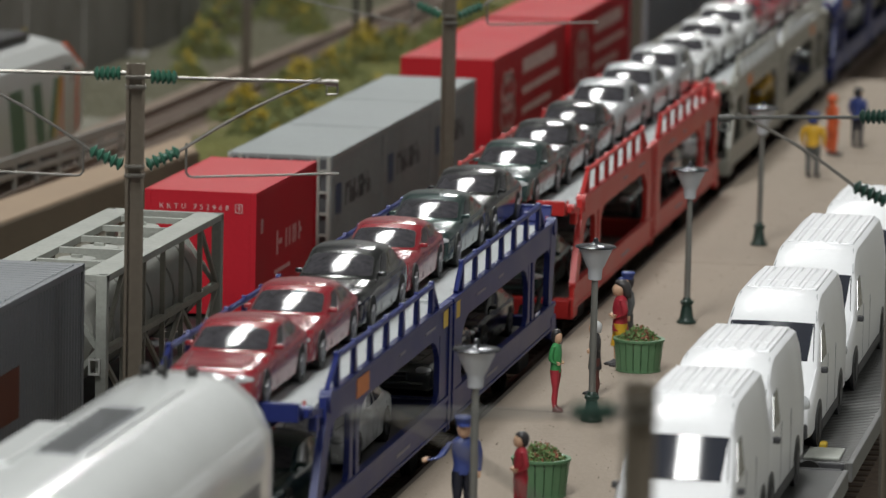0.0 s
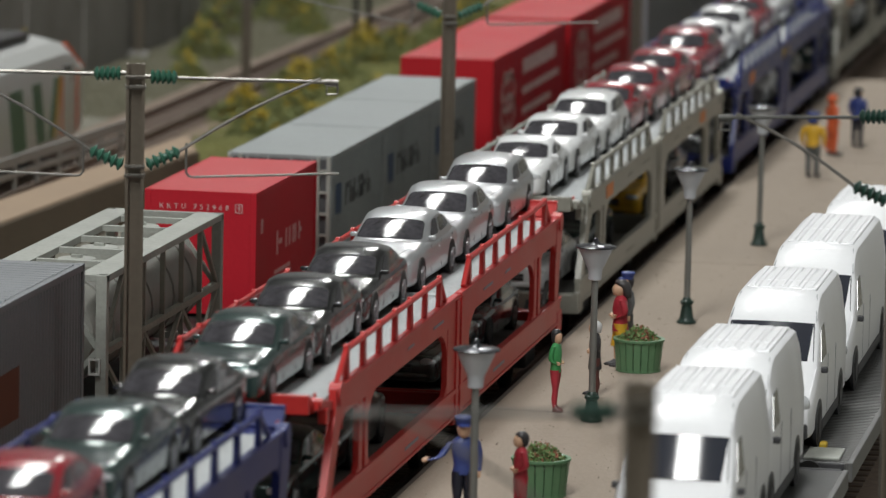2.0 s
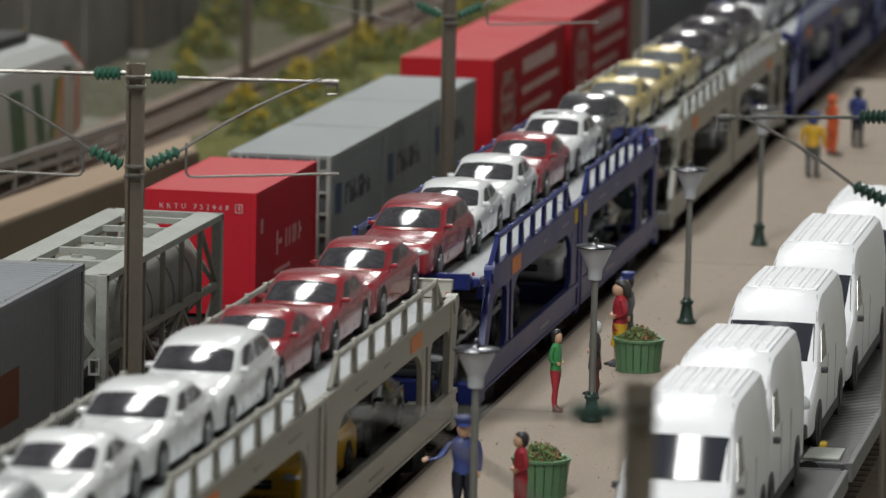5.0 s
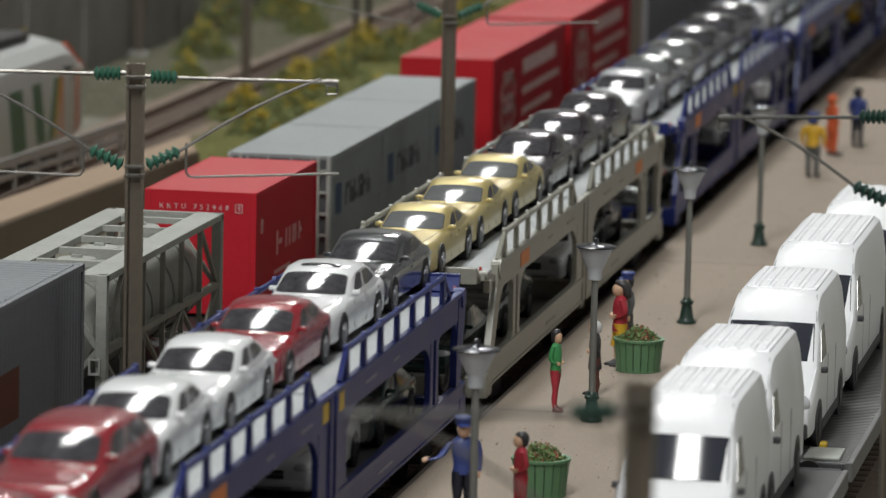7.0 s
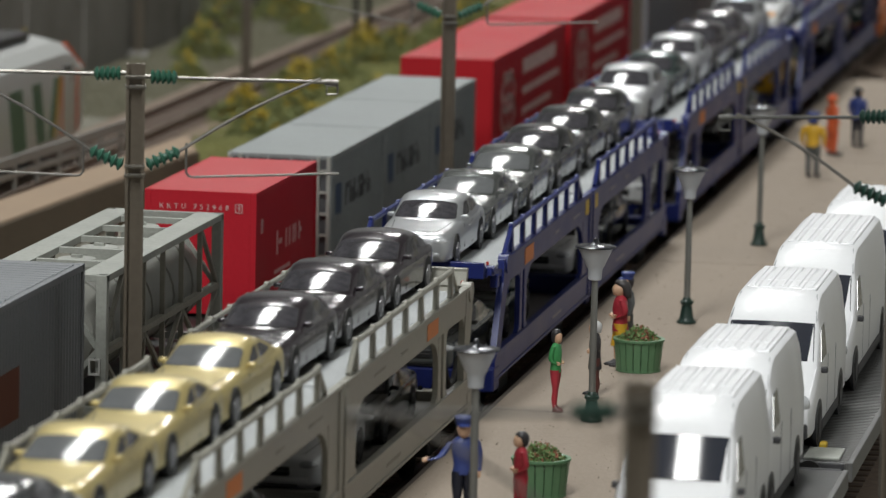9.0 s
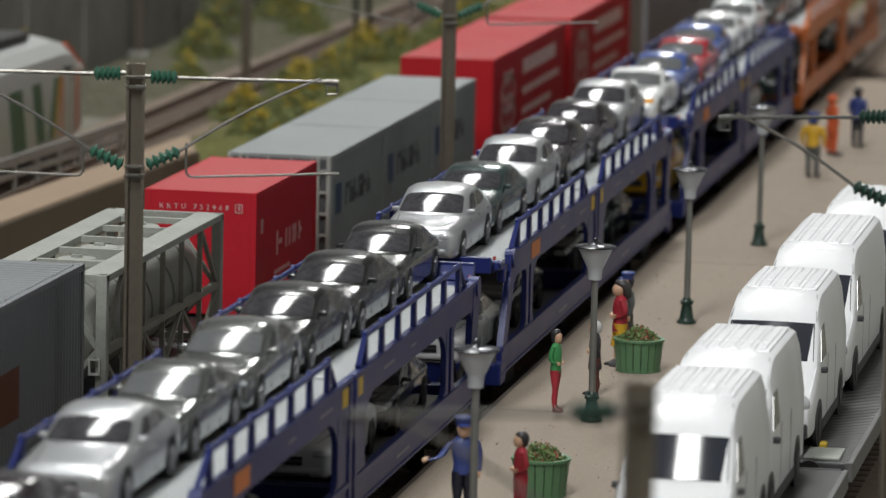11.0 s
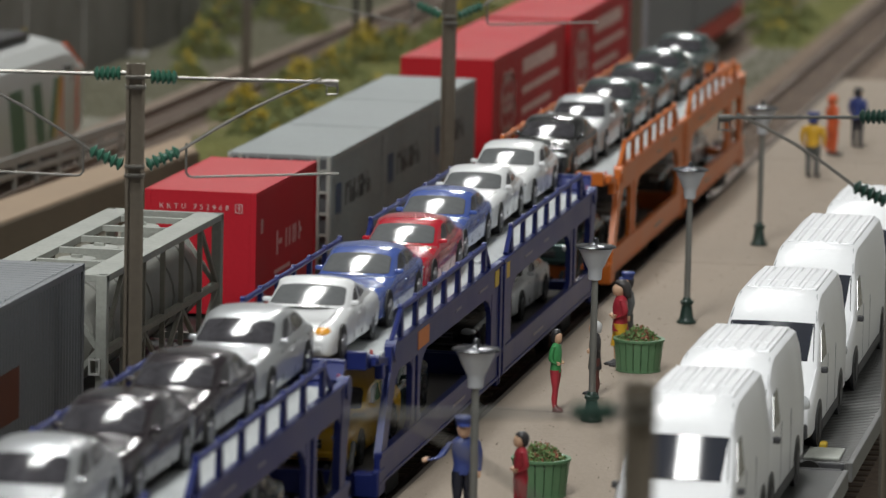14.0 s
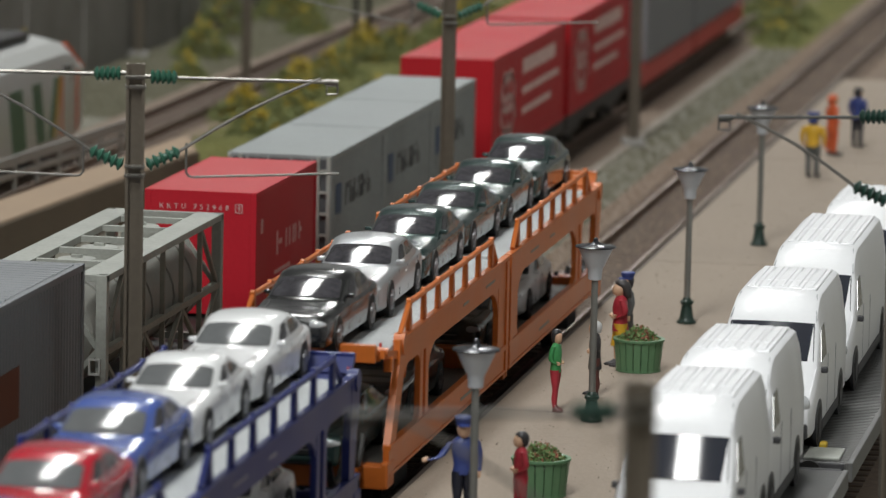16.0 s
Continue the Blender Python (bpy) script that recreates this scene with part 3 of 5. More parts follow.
def car_body(st):
    hl, hw, hood, belt, roof, wb, wt, re, rb = STYLE[st]
    bm = B()
    # lower shell, from the nose to the tail: place, height, width, sill
    ys = [-1, -.992, -.965, -.90, -.78, -.60, wb / hl, 0.0, .3, .55, rb / hl, .90, .965, .992, 1]
    tp = [.62, .78, .89, .94, .965, .985, 1.0, 0, 0, 0, 0, .985, .95, .84, .62]
    wd = [.74, .83, .90, .95, .98, .99, .995, 1, 1, 1, .99, .96, .91, .84, .74]
    lo = [3.2, 2.6, 2.2, 2.0, 1.9, 1.8, 1.8, 1.8, 1.8, 1.8, 1.9, 2.0, 2.2, 2.7, 3.4]
    fx = [0, .90, .982, .996, 1.0, .99, .965, .91, .80, .55, .28, 0]
    fz = [0, 0, .10, .30, .56, .74, .86, .94, .985, 1.01, 1.025, 1.03]
    if st == "sports":
        tp[1], tp[2], tp[3], tp[11] = .66, .78, .88, .93
        wd[9], wd[10], wd[11] = 1.03, 1.04, .99
        fz[9:] = [.985, .975, .97]
    rings = []
    for y, t, w, z0 in zip(ys, tp, wd, lo):
        top = hood * t if y < wb / hl - .01 else belt - .1 if not t or y <= 0 else belt * t
        half = [(hw * w * a, y * hl, z0 + (top - z0) * b) for a, b in zip(fx, fz)]
        rings.append(half + [(-p[0], p[1], p[2]) for p in half[-2:0:-1]])
    loft(bm, glide(rings, 3))
    # cabin
    cab = []
    z0 = belt - .9
    for y, zt, wt_, kind in ((wb, belt - .3, hw * .86, 0), (wt, roof - .9, hw * .765, 1), (lerp(wt, re, .45), roof, hw * .785, 1), (re, roof - .7, hw * .75, 1), (rb, belt + .05, hw * .84, 0)):
        base = hw * (.90 if not kind else .945)
        span = (.90, .76, .60, .42, .22, 0)
        bow = lambda f: 1 - f * f
        if kind:
            half = [(base, z0), (lerp(base, wt_, .24), lerp(z0, zt, .28)), (wt_ * 1.055, zt - .85)] + [(wt_ * f, zt - .22 + .5 * bow(f / .9)) for f in span]
        else:
            half = [(base, z0), (base * .99, zt - .5), (base * .975, zt - .4)] + [(base * f, zt + .22 * bow(f / .9)) for f in span]
        push = {wb: -2.2, wt: -1.3, re: 1.0, rb: 1.5}.get(y, 0)
        ring = [(a, y + push * bow(a / base), b) for a, b in half]
        cab.append(ring + [(-a, yy, b) for a, yy, b in ring[-2::-1]])
    cab = glide(cab, SUB)
    loft(bm, cab, closed=False, caps=False)
    # door mirrors on the window line, and the bumper lip
    for s in (-1, 1):
        box(bm, min(s * hw * .86, s * (hw * .86 + 1.9)), max(s * hw * .86, s * (hw * .86 + 1.9)), wb + 4.4, wb + 5.4, belt - .3, belt + .7, .38)
    box(bm, -hw * .74, hw * .74, -hl - .3, -hl + 1.2, 3.0, 4.4, .5)
    return bm, cab


def oval(k, seg, n):
    """A point on the rim of a square with rounded corners, -1 to 1 both ways."""
    c, q = math.cos(2 * math.pi * k / seg), math.sin(2 * math.pi * k / seg)
    r = (abs(c) ** n + abs(q) ** n) ** (-1 / n)
    return c * r, q * r


def pane(place, n=6.0, seg=40):
    """A thin rounded pane; place turns (a, b), each -1 to 1, into a point of it."""
    bm = B()
    rows = [[bm.verts.new(place(oval(k, seg, n)[0] * f, oval(k, seg, n)[1] * f)) for k in range(seg)] for f in (1, .92, .75, .5, .25)]
    for r, q in zip(rows, rows[1:]):
        for k in range(seg):
            bm.faces.new((r[k], r[(k + 1) % seg], q[(k + 1) % seg], q[k]))
    bm.faces.new(rows[-1])
    return bm


def pane_on(cab, i, k0, k1, s0, s1, off):
    """A rounded pane that follows the cabin between its rings i and i + 1."""
    n = len(cab[0])

    def pt(s, u):
        f = k0 + (k1 - k0) * u
        j = min(int(f), n - 2)
        g = (i + s) * SUB
        h = min(int(g), len(cab) - 2)
        a, b = cab[h], cab[h + 1]
        p = Vector(a[j]).lerp(Vector(a[j + 1]), f - j)
        q = Vector(b[j]).lerp(Vector(b[j + 1]), f - j)
        return p.lerp(q, g - h)

    nrm = (pt(s1, .5) - pt(s0, .5)).cross(pt((s0 + s1) / 2, .8) - pt((s0 + s1) / 2, .2)).normalized()
    if nrm.z < 0:
        nrm = -nrm
    return pane(lambda a, b: pt(lerp(s0, s1, (b + 1) / 2), (a + 1) / 2) + nrm * (off + .16 * (1 - b * b) * (1 - a ** 4)), 9.0)


def side_pane(skin, s, quad, off):
    """A rounded pane on the flank s, inside four corners given as (y, z)."""
    def place(a, b):
        u, v = (a + 1) / 2, (b + 1) / 2
        y = lerp(lerp(quad[0][0], quad[3][0], u), lerp(quad[1][0], quad[2][0], u), v)
        z = lerp(lerp(quad[0][1], quad[3][1], u), lerp(quad[1][1], quad[2][1], u), v)
        h = skin.ray_cast(Vector((s * 30, y, z)), Vector((-s, 0, 0)))[0]
        return Vector(((h.x if h else s * 7) + s * off, y, z + .02))
    return pane(place, 7.0, 28)


def drape(skin, pts, half):
    """A narrow ribbon laid on the body along points of the plan."""
    bm = B()
    on = []
    for x, y in pts:
        h = skin.ray_cast(Vector((x, y, 30)), Vector((0, 0, -1)))[0]
        if h:
            on.append(h + Vector((0, 0, .06)))
    rows = []
    for i, p in enumerate(on):
        d = on[min(i + 1, len(on) - 1)] - on[max(i - 1, 0)]
        n = Vector((-d.y, d.x, 0)).normalized() * half
        rows.append([bm.verts.new(p + n), bm.verts.new(p - n)])
    for a, b in zip(rows, rows[1:]):
        bm.faces.new((a[0], a[1], b[1], b[0]))
    return bm


CARS = {}


def build_car(style, paint, lights="clear"):
    hl, hw, hood, belt, roof, wb, wt, re, rb = STYLE[style]
    words, paint_m = PAINT[paint]
    c = thing("model_car", {"sedan": f"{words} die-cast model saloon car on the transporter", "coupe": f"{words} die-cast model coupe on the transporter",
                            "estate": f"{words} die-cast model estate car on the transporter", "large": f"{words} large die-cast model saloon car on the transporter", "saloon": f"{words} die-cast model saloon car with an open sunroof", "sports": f"{words} die-cast model sports car with rounded headlights"}[style], "car", "cars on the transporter train")
    bm, cab = car_body(style)
    skin = BVHTree.FromBMesh(bm)
    body = part("body", bm, paint_m, c, smooth=True, angle=38)
    g = (m_window2 if paint in ("bright_red", "blue", "gold", "dull_silver", "pearl") or style == "sports" else m_window)
    part("window_seal", pane_on(cab, 0, 2.7, 13.3, .125, .925, .05), m_black, c, smooth=True)
    part("windscreen", pane_on(cab, 0, 2.85, 13.15, .14, .91, .10), g, c, smooth=True)
    part("rear_window", pane_on(cab, 3, 2.95, 13.05, .12, .82, .10), g, c, smooth=True)
    if style == "saloon":
        part("sunroof", pane_on(cab, 1, 5.0, 11.0, .28, .62, .05), m_window, c, smooth=True)
    z0, z1 = belt + .25, roof - 1.3
    mid = lerp(wt, re, .40)
    for s in (-1, 1):
        for quad in (((wb + 5.6, z0), (wt + 1.6, z1 - .1), (mid - .55, z1), (mid - .45, z0)), ((mid + .55, z0), (mid + .45, z1), (re - .6, z1 - .2), (lerp(re, rb, .5), z0 + .5))):
            part("side_window", side_pane(skin, s, quad, .05), m_window, c, smooth=True)
            part("door_handle", box(B(), s * hw * .992 - .16, s * hw * .992 + .16, quad[3][0] - 2.6, quad[3][0] - .9, belt * .74, belt * .74 + .4, .1), paint_m, c)
        for y in (-hl * .63, hl * .61):
            r = 3.6
            tyre = B()
            rod(tyre, (s * (hw - 2.4), y, r), (s * (hw + .12), y, r), r, seg=20)
            w = part("wheel", tyre, m_tyre, c, smooth=True)
            rim = B()
            rod(rim, (s * (hw + .05), y, r), (s * (hw + .22), y, r), r * .62, seg=14)
            for k in range(5):
                a = k * 1.2566
                beam(rim, (s * (hw + .28), y, r), (s * (hw + .28), y + r * .6 * math.cos(a), r + r * .6 * math.sin(a)), .5, .2, up=(1, 0, 0))
            part("rim", rim, m_rim, w)
            # black ring paints the shaded gap between tyre and body
            arch = B()
            pts = [(math.cos(math.pi * k / 12), math.sin(math.pi * k / 12)) for k in range(13)]
            loft(arch, [[(s * xx, y + a * rr, r + b * rr) for rr, xx in ((r - .1, hw - .3), (r + .5, hw - .3), (r + .5, hw + .03), (r - .1, hw + .03))] for a, b in pts])
            part("wheel_arch", arch, m_black, c)
        if style == "sports":
            part("headlight", lens_shape(s * hw * .70, -hl + 3.0, hood * .775, 1.9, 2.5, 1.2), m_amber if lights == "amber" and s > 0 else m_lens, c, smooth=True)
        else:
            part("headlight", lens_shape(s * hw * .67, -hl + 1.35, hood * .74, 2.2, 1.5, 1.15), m_lens, c, smooth=True)
    gr = part("grille", box(B(), -hw * .32, hw * .32, -hl - .32, -hl + .8, hood * .50, hood * .70, .2), m_grille, c)
    part("grille_bar", box(B(), -hw * .30, hw * .30, -hl - .42, -hl - .2, hood * .59, hood * .62), m_rim, gr)
    part("air_intake", box(B(), -hw * .5, hw * .5, -hl + .05, -hl + .9, 2.6, 3.3, .1), m_grille, c)
    # bonnet and door seams
    for s in (-1, 1):
        part("bonnet_seam", drape(skin, [(s * hw * lerp(.74, .60, k / 7), lerp(wb - 1.8, -hl + 2.6, k / 7)) for k in range(8)], .11), m_grille, c)
    part("bonnet_seam", drape(skin, [(hw * lerp(-.60, .60, k / 7), -hl + 2.6 - .5 * (1 - (2 * k / 7 - 1) ** 2)) for k in range(8)], .11), m_grille, c)
    part("wiper", drape(skin, [(hw * lerp(-.62, .55, k / 7), wb - 1.7 + .9 * (2 * k / 7 - 1) ** 2 - .4) for k in range(8)], .2), m_grille, c)
    for s in (-1, 1):
        for y in (wb + 3.2, mid, rb - 4):
            part("door_seam", beam(B(), (s * (hw * .995 + .02), y, 3.2), (s * (hw * .975 + .02), y, belt - 1.2), .08, .14, up=(0, 1, 0)), m_black, c)
    return c


def lens_shape(x, y, z, rx, ry, rz):
    bm = B()
    bmesh.ops.create_uvsphere(bm, u_segments=14, v_segments=8, radius=1.0)
    for v in bm.verts:
        v.co = (x + v.co.x * rx, y + v.co.y * ry, z + v.co.z * rz)
    return bm


def car_at(style, paint, lights="clear"):
    """A car; the first of its kind is built, the rest are copies."""
    key = (style, paint, lights)
    if key not in CARS:
        CARS[key] = build_car(*key)
        return CARS[key]
    return copy_thing(CARS[key], at(0, 0, 0))


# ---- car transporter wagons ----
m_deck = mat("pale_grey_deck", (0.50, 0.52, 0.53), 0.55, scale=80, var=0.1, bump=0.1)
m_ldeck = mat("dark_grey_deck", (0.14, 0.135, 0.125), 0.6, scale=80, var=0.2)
m_plate = mat("orange_plate", (0.62, 0.19, 0.04), 0.5)
m_yplate = mat("yellow_plate", (0.62, 0.42, 0.04), 0.5)
m_wplate = mat("pale_lettering", (0.22, 0.22, 0.27), 0.5)
WCOL = {
    "blue": ("blue", mat("blue_plastic", (0.015, 0.024, 0.135), 0.38, spec=0.34, scale=60, var=0.12, bump=0.05)),
    "red": ("red", mat("red_plastic", (0.47, 0.03, 0.028), 0.38, spec=.38, scale=60, var=0.1, bump=0.05)),
    "grey": ("beige-grey", mat("beige_grey_plastic", (0.275, 0.27, 0.232), 0.38, spec=.5, scale=60, var=0.12, bump=0.05)),
    "orange": ("orange", mat("orange_plastic", (0.53, 0.135, 0.022), 0.38, spec=.42, scale=60, var=0.12, bump=0.05)),
}
HALF, XS = 143.0, 17.2
FL = {-1: 144.2, 1: 142.2}


def gusset(bm, y, z, dy, dz, x0, x1, n=5):
    """A quarter-round fillet in the corner (y, z) that fills towards dy, dz."""
    out = [(y, z)] + [(y + dy, z)] + [(y + dy - dy * math.sin(math.pi / 2 * k / n), z + dz - dz * math.cos(math.pi / 2 * k / n)) for k in range(1, n)] + [(y, z + dz)]
    return prism(bm, out, x0, x1)


def side_frame(s, d):
    """One side of half a wagon: d = -1 the leading half, 1 the trailing one."""
    x0, x1 = sorted((s * (XS - 1.3), s * XS))
    bm = B()
    q = lambda a: d * a
    sp = lambda a, b, z0, z1, dx=0.0: box(bm, x0 - (dx if s < 0 else 0), x1 + (dx if s > 0 else 0), min(q(a), q(b)), max(q(a), q(b)), z0, z1, .18)
    top_end = 127.0 if d < 0 else 137.0
    sp(.8, 139, 11.9, 18.0)          # sole beam
    sp(.8, 139, 17.3, 18.5, .35)     # its upper flange
    sp(.8, top_end, 32.6, 38.6)      # upper side beam
    sp(.8, top_end, 38.0, 38.9, .35)
    sp(.8, 139, 11.9, 12.7, .3)
    sp(.8, 13, 17.8, 33.0)           # post at the joint
    sp(1.4, 4.0, 12, 37.8, .4)
    p = 97.5 if d < 0 else 99.5
    sp(p, p + 3.2, 17.8, 33.0)       # double post
    sp(p + 6.0, p + 9.2, 17.8, 33.0)
    sp(p + 3.0, p + 6.2, 17.8, 33.0, -.7)
    far = 122.5 if d < 0 else 130.0
    for y, z, dy, dz in ((13, 32.8, 11, -6.5), (13, 18.2, 5, 3), (p, 32.8, -10, -6), (p, 18.2, -5, 3), (p + 9.2, 32.8, 4, -3.0), (far, 32.8, -4, -3.0), (p + 9.2, 18.2, 4, 2.6)):
        gusset(bm, q(y), z, q(dy), dz, x0 + .1, x1 - .1)
    if d < 0:
        out = [(133.0, 18), (139, 17.5), (130.2, 33.5), (129.6, 38.6), (121.5, 38.6), (122.5, 33.0), (125.0, 31.0)]  # leaning end post
    else:
        out = [(129.5, 18), (134, 17.5), (136.2, 26), (138.6, 33), (139, 38.6), (131, 38.6), (130.5, 32), (129.5, 26)]
    prism(bm, [(q(a), b) for a, b in out], x0 - .1, x1 + .1)
    rod(bm, (x0 - .5, q(126.0 if d < 0 else 135.5), 37.3), (x1 + .5, q(126.0 if d < 0 else 135.5), 37.3), 2.3, seg=18)  # round boss
    box(bm, x0 - .2, x1 + .2, min(q(134), q(141)), max(q(134), q(141)), 9.6, 15.2, .5)  # foot of the end post
    return bm


def railing(s, d, parent, material):
    a, b = (20.5, 117.0) if d < 0 else (14.5, 115.5)
    x = s * (XS - .7)
    bm = B()
    rod(bm, (x, d * a, 44.6), (x, d * b, 44.6), .62, seg=8)
    ends = ((a, -6.5), (b, 9.5 if d < 0 else 7.5))
    for e, k in ends:
        rod(bm, (x, d * e, 44.6), (x, d * (e + k), 39.2), .6, seg=8)
    r = part("handrail", bm, material, parent)
    n = 7
    for i in range(n):
        y = d * lerp(a, b, i / (n - 1))
        p = B()
        loft(p, [[(x - .5, y - w, z), (x + .5, y - w, z), (x + .5, y + w, z), (x - .5, y + w, z)] for w, z in ((1.35, 38.6), (.75, 43.8), (.85, 44.9), (.8, 45.3), (.4, 45.55))])
        part("rail_post", p, material, r)


def deck_half(parent, d, z0, z1, half, y0, y1, material, name, ribs):
    bm = B()
    n = ribs
    if n:
        prof = []
        for i in range(n):
            a, b = lerp(y0, y1, i / n), lerp(y0, y1, (i + 1) / n)
            prof += [(a, z1), (lerp(a, b, .5), z1), (lerp(a, b, .5), z1 - .25), (b - .001, z1 - .25)]
        prof += [(y1, z0), (y0, z0)]
        loft(bm, [[(x, d * y, z) for y, z in prof] for x in (-half, half)])
    else:
        box(bm, -half, half, min(d * y0, d * y1), max(d * y0, d * y1), z0, z1)
    return part(name, bm, material, parent)


def build_wagon(colour):
    words, m = WCOL[colour]
    w = thing("car_transporter_wagon", f"{words} plastic two-level car transporter wagon with railings", "railway wagon", "car transporter wagons")
    for d in (-1, 1):
        for s in (-1, 1):
            sf = part("side_frame", side_frame(s, d), m, w)
            railing(s, d, w, m)
            if s > 0:
                if colour == "blue":
                    y = d * (95 if d < 0 else 128)
                    if d < 0:
                        part("orange_plate", box(B(), XS, XS + .12, y - 6, y + 6, 33.6, 37.4), m_plate, sf)
                    part("yellow_plate", box(B(), XS, XS + .12, d * 7 - 2.6, d * 7 + 2.6, 33.8, 37.4), m_yplate, sf)
                elif colour == "grey":
                    part("orange_plate", box(B(), XS, XS + .12, d * 92 - 6, d * 92 + 6, 33.8, 37.2), m_plate, sf)
                for a, b in ((30, 44), (58, 66)):
                    part("lettering_bar", box(B(), XS, XS + .1, d * a, d * a + (b - a) * .8, 35.2, 35.8), m_truss if colour in ("orange", "grey") else m_wplate, sf)
                part("lettering_bar", box(B(), XS, XS + .1, d * 52 - 7, d * 52 + 7, 14.4, 15.1), m_truss if colour in ("orange", "grey") else m_wplate, sf)
        deck_half(w, d, 36.2, 37.75, XS - 1.35, .8, 133, m_deck, "upper_deck", 70)
        deck_half(w, d, 36.2, 37.6, XS - 3.5, 133.2, 142, m, "deck_end", 0)
        # dark strip puts the cars' shade into the deck colour
        part("deck_shade_strip", box(B(), -6.5, 6.5, min(d * 3, d * 130), max(d * 3, d * 130), 37.7, 37.9), m_ldeck, w, "dark strip along the deck, painted shade under the cars")
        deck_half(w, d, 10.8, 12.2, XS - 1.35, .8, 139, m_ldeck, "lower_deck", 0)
        bm = B()
        tilt = (37.0, 39.6) if d < 0 else (38.0, 41.2)
        loft(bm, [[(x, d * 139.5, tilt[0]), (x, d * (144.5 if d < 0 else 142.6), tilt[1]), (x, d * (145.2 if d < 0 else 143.2), tilt[1] - .8), (x, d * 140.5, tilt[0] - 1.2)] for x in (-15.3, 15.3)])
        box(bm, -15.3, 15.3, min(d * FL[d], d * (FL[d] + 1.4)), max(d * FL[d], d * (FL[d] + 1.4)), tilt[1] - (3.4 if d < 0 else 2.0), tilt[1] + .3, .2)
        fl = part("end_flap", bm, m, w)
        for s in (-1, 1):
            part("flap_hinge", rod(B(), (s * 14.6, d * 139.5, 37.6), (s * 16.8, d * 139.5, 37.6), 1.0), m, fl)
            part("flap_arm", beam(B(), (s * 16.4, d * (128 if d < 0 else 137), 35.4), (s * 15.9, d * 141.5, 37.4), 1.0, 1.7), m, fl)
            part("flap_catch", box(B(), s * 16.3 - .9, s * 16.3 + .9, d * 136.5 - 1.3, d * 136.5 + 1.3, 33.2, 36.2, .35), m, fl)
            part("hook", rod(B(), (s * 14.9, d * 138.5, 38.2), (s * 14.9, d * 138.5, 39.3), .32), m_redframe, fl, "small red knob")
            part("buffer", buffer_shape(s * 9.9, d * 139.5, d), m_black, w)
        part("end_beam", box(B(), -16.9, 16.9, min(d * 137, d * 141), max(d * 137, d * 141), 9.6, 14.5, .3), m, w)
        part("end_sill", box(B(), -16.9, 16.9, min(d * .9, d * 2.2), max(d * .9, d * 2.2), 10, 17, .2), m, w)
        wheelset(w, d * 112, 5.2)
        part("axle_guard", box(B(), -14.5, 14.5, d * 112 - 7, d * 112 + 7, 5.5, 10.4, .5), m_black, w)
        part("underframe", box(B(), -9, 9, min(d * 3, d * 134), max(d * 3, d * 134), 6.8, 10.9, .4), m_black, w)
        for k, (xa, xb, za) in enumerate(((-6.5, -5.0, 16.0), (6.0, 7.2, 15.0), (11.5, 12.0, 20.0))):
            bm = loft(B(), [[(lerp(xa, xb, f) + .6 * math.cos(g), d * lerp(138, 150, f), za - 5 * math.sin(math.pi * f) + .6 * math.sin(g)) for g in (0, 1.05, 2.09, 3.14, 4.19, 5.24)] for f in (0, .17, .33, .5, .67, .83, 1)])
            part("brake_hose", bm, m_black, w)
        part("end_step", box(B(), -15.5, -9, min(d * 141, d * 143), max(d * 141, d * 143), 16.5, 17.4, .2), m, w)
        part("coupling_hose", rod(B(), (3 * d, d * 141, 10), (2 * d, d * 150, 6), .8), m_black, w)
    wheelset(w, 0, 5.2)
    part("coupler", box(B(), -2.4, 2.4, -152, -141, 6, 9, .4), m_black, w)
    part("coupler", box(B(), -2.4, 2.4, 141, 152, 6, 9, .4), m_black, w)
    part("joint_plate", box(B(), -12, 12, -1.2, 1.2, 37.2, 38.4), m_deck, w)
    return w


def buffer_shape(x, y, d):
    bm = B()
    rod(bm, (x, y, 11.4), (x, y + d * 5, 11.4), 1.3, seg=12)
    rod(bm, (x, y + d * 5, 11.4), (x, y + d * 6, 11.4), 2.6, seg=18)
    return bm


WAGON_PITCH, SPEED, LAST = 308.6, 149.8, 385.0


def wagon_y(i, t):
    return LAST + (16.0 - t) * SPEED - WAGON_PITCH * (8 - i)


def load_y(i, t):
    """The middle of a wagon's load, a little off the middle of the wagon."""
    return 378.0 + (16.0 - t) * SPEED - 307.2 * (8 - i)


MOVERS = []
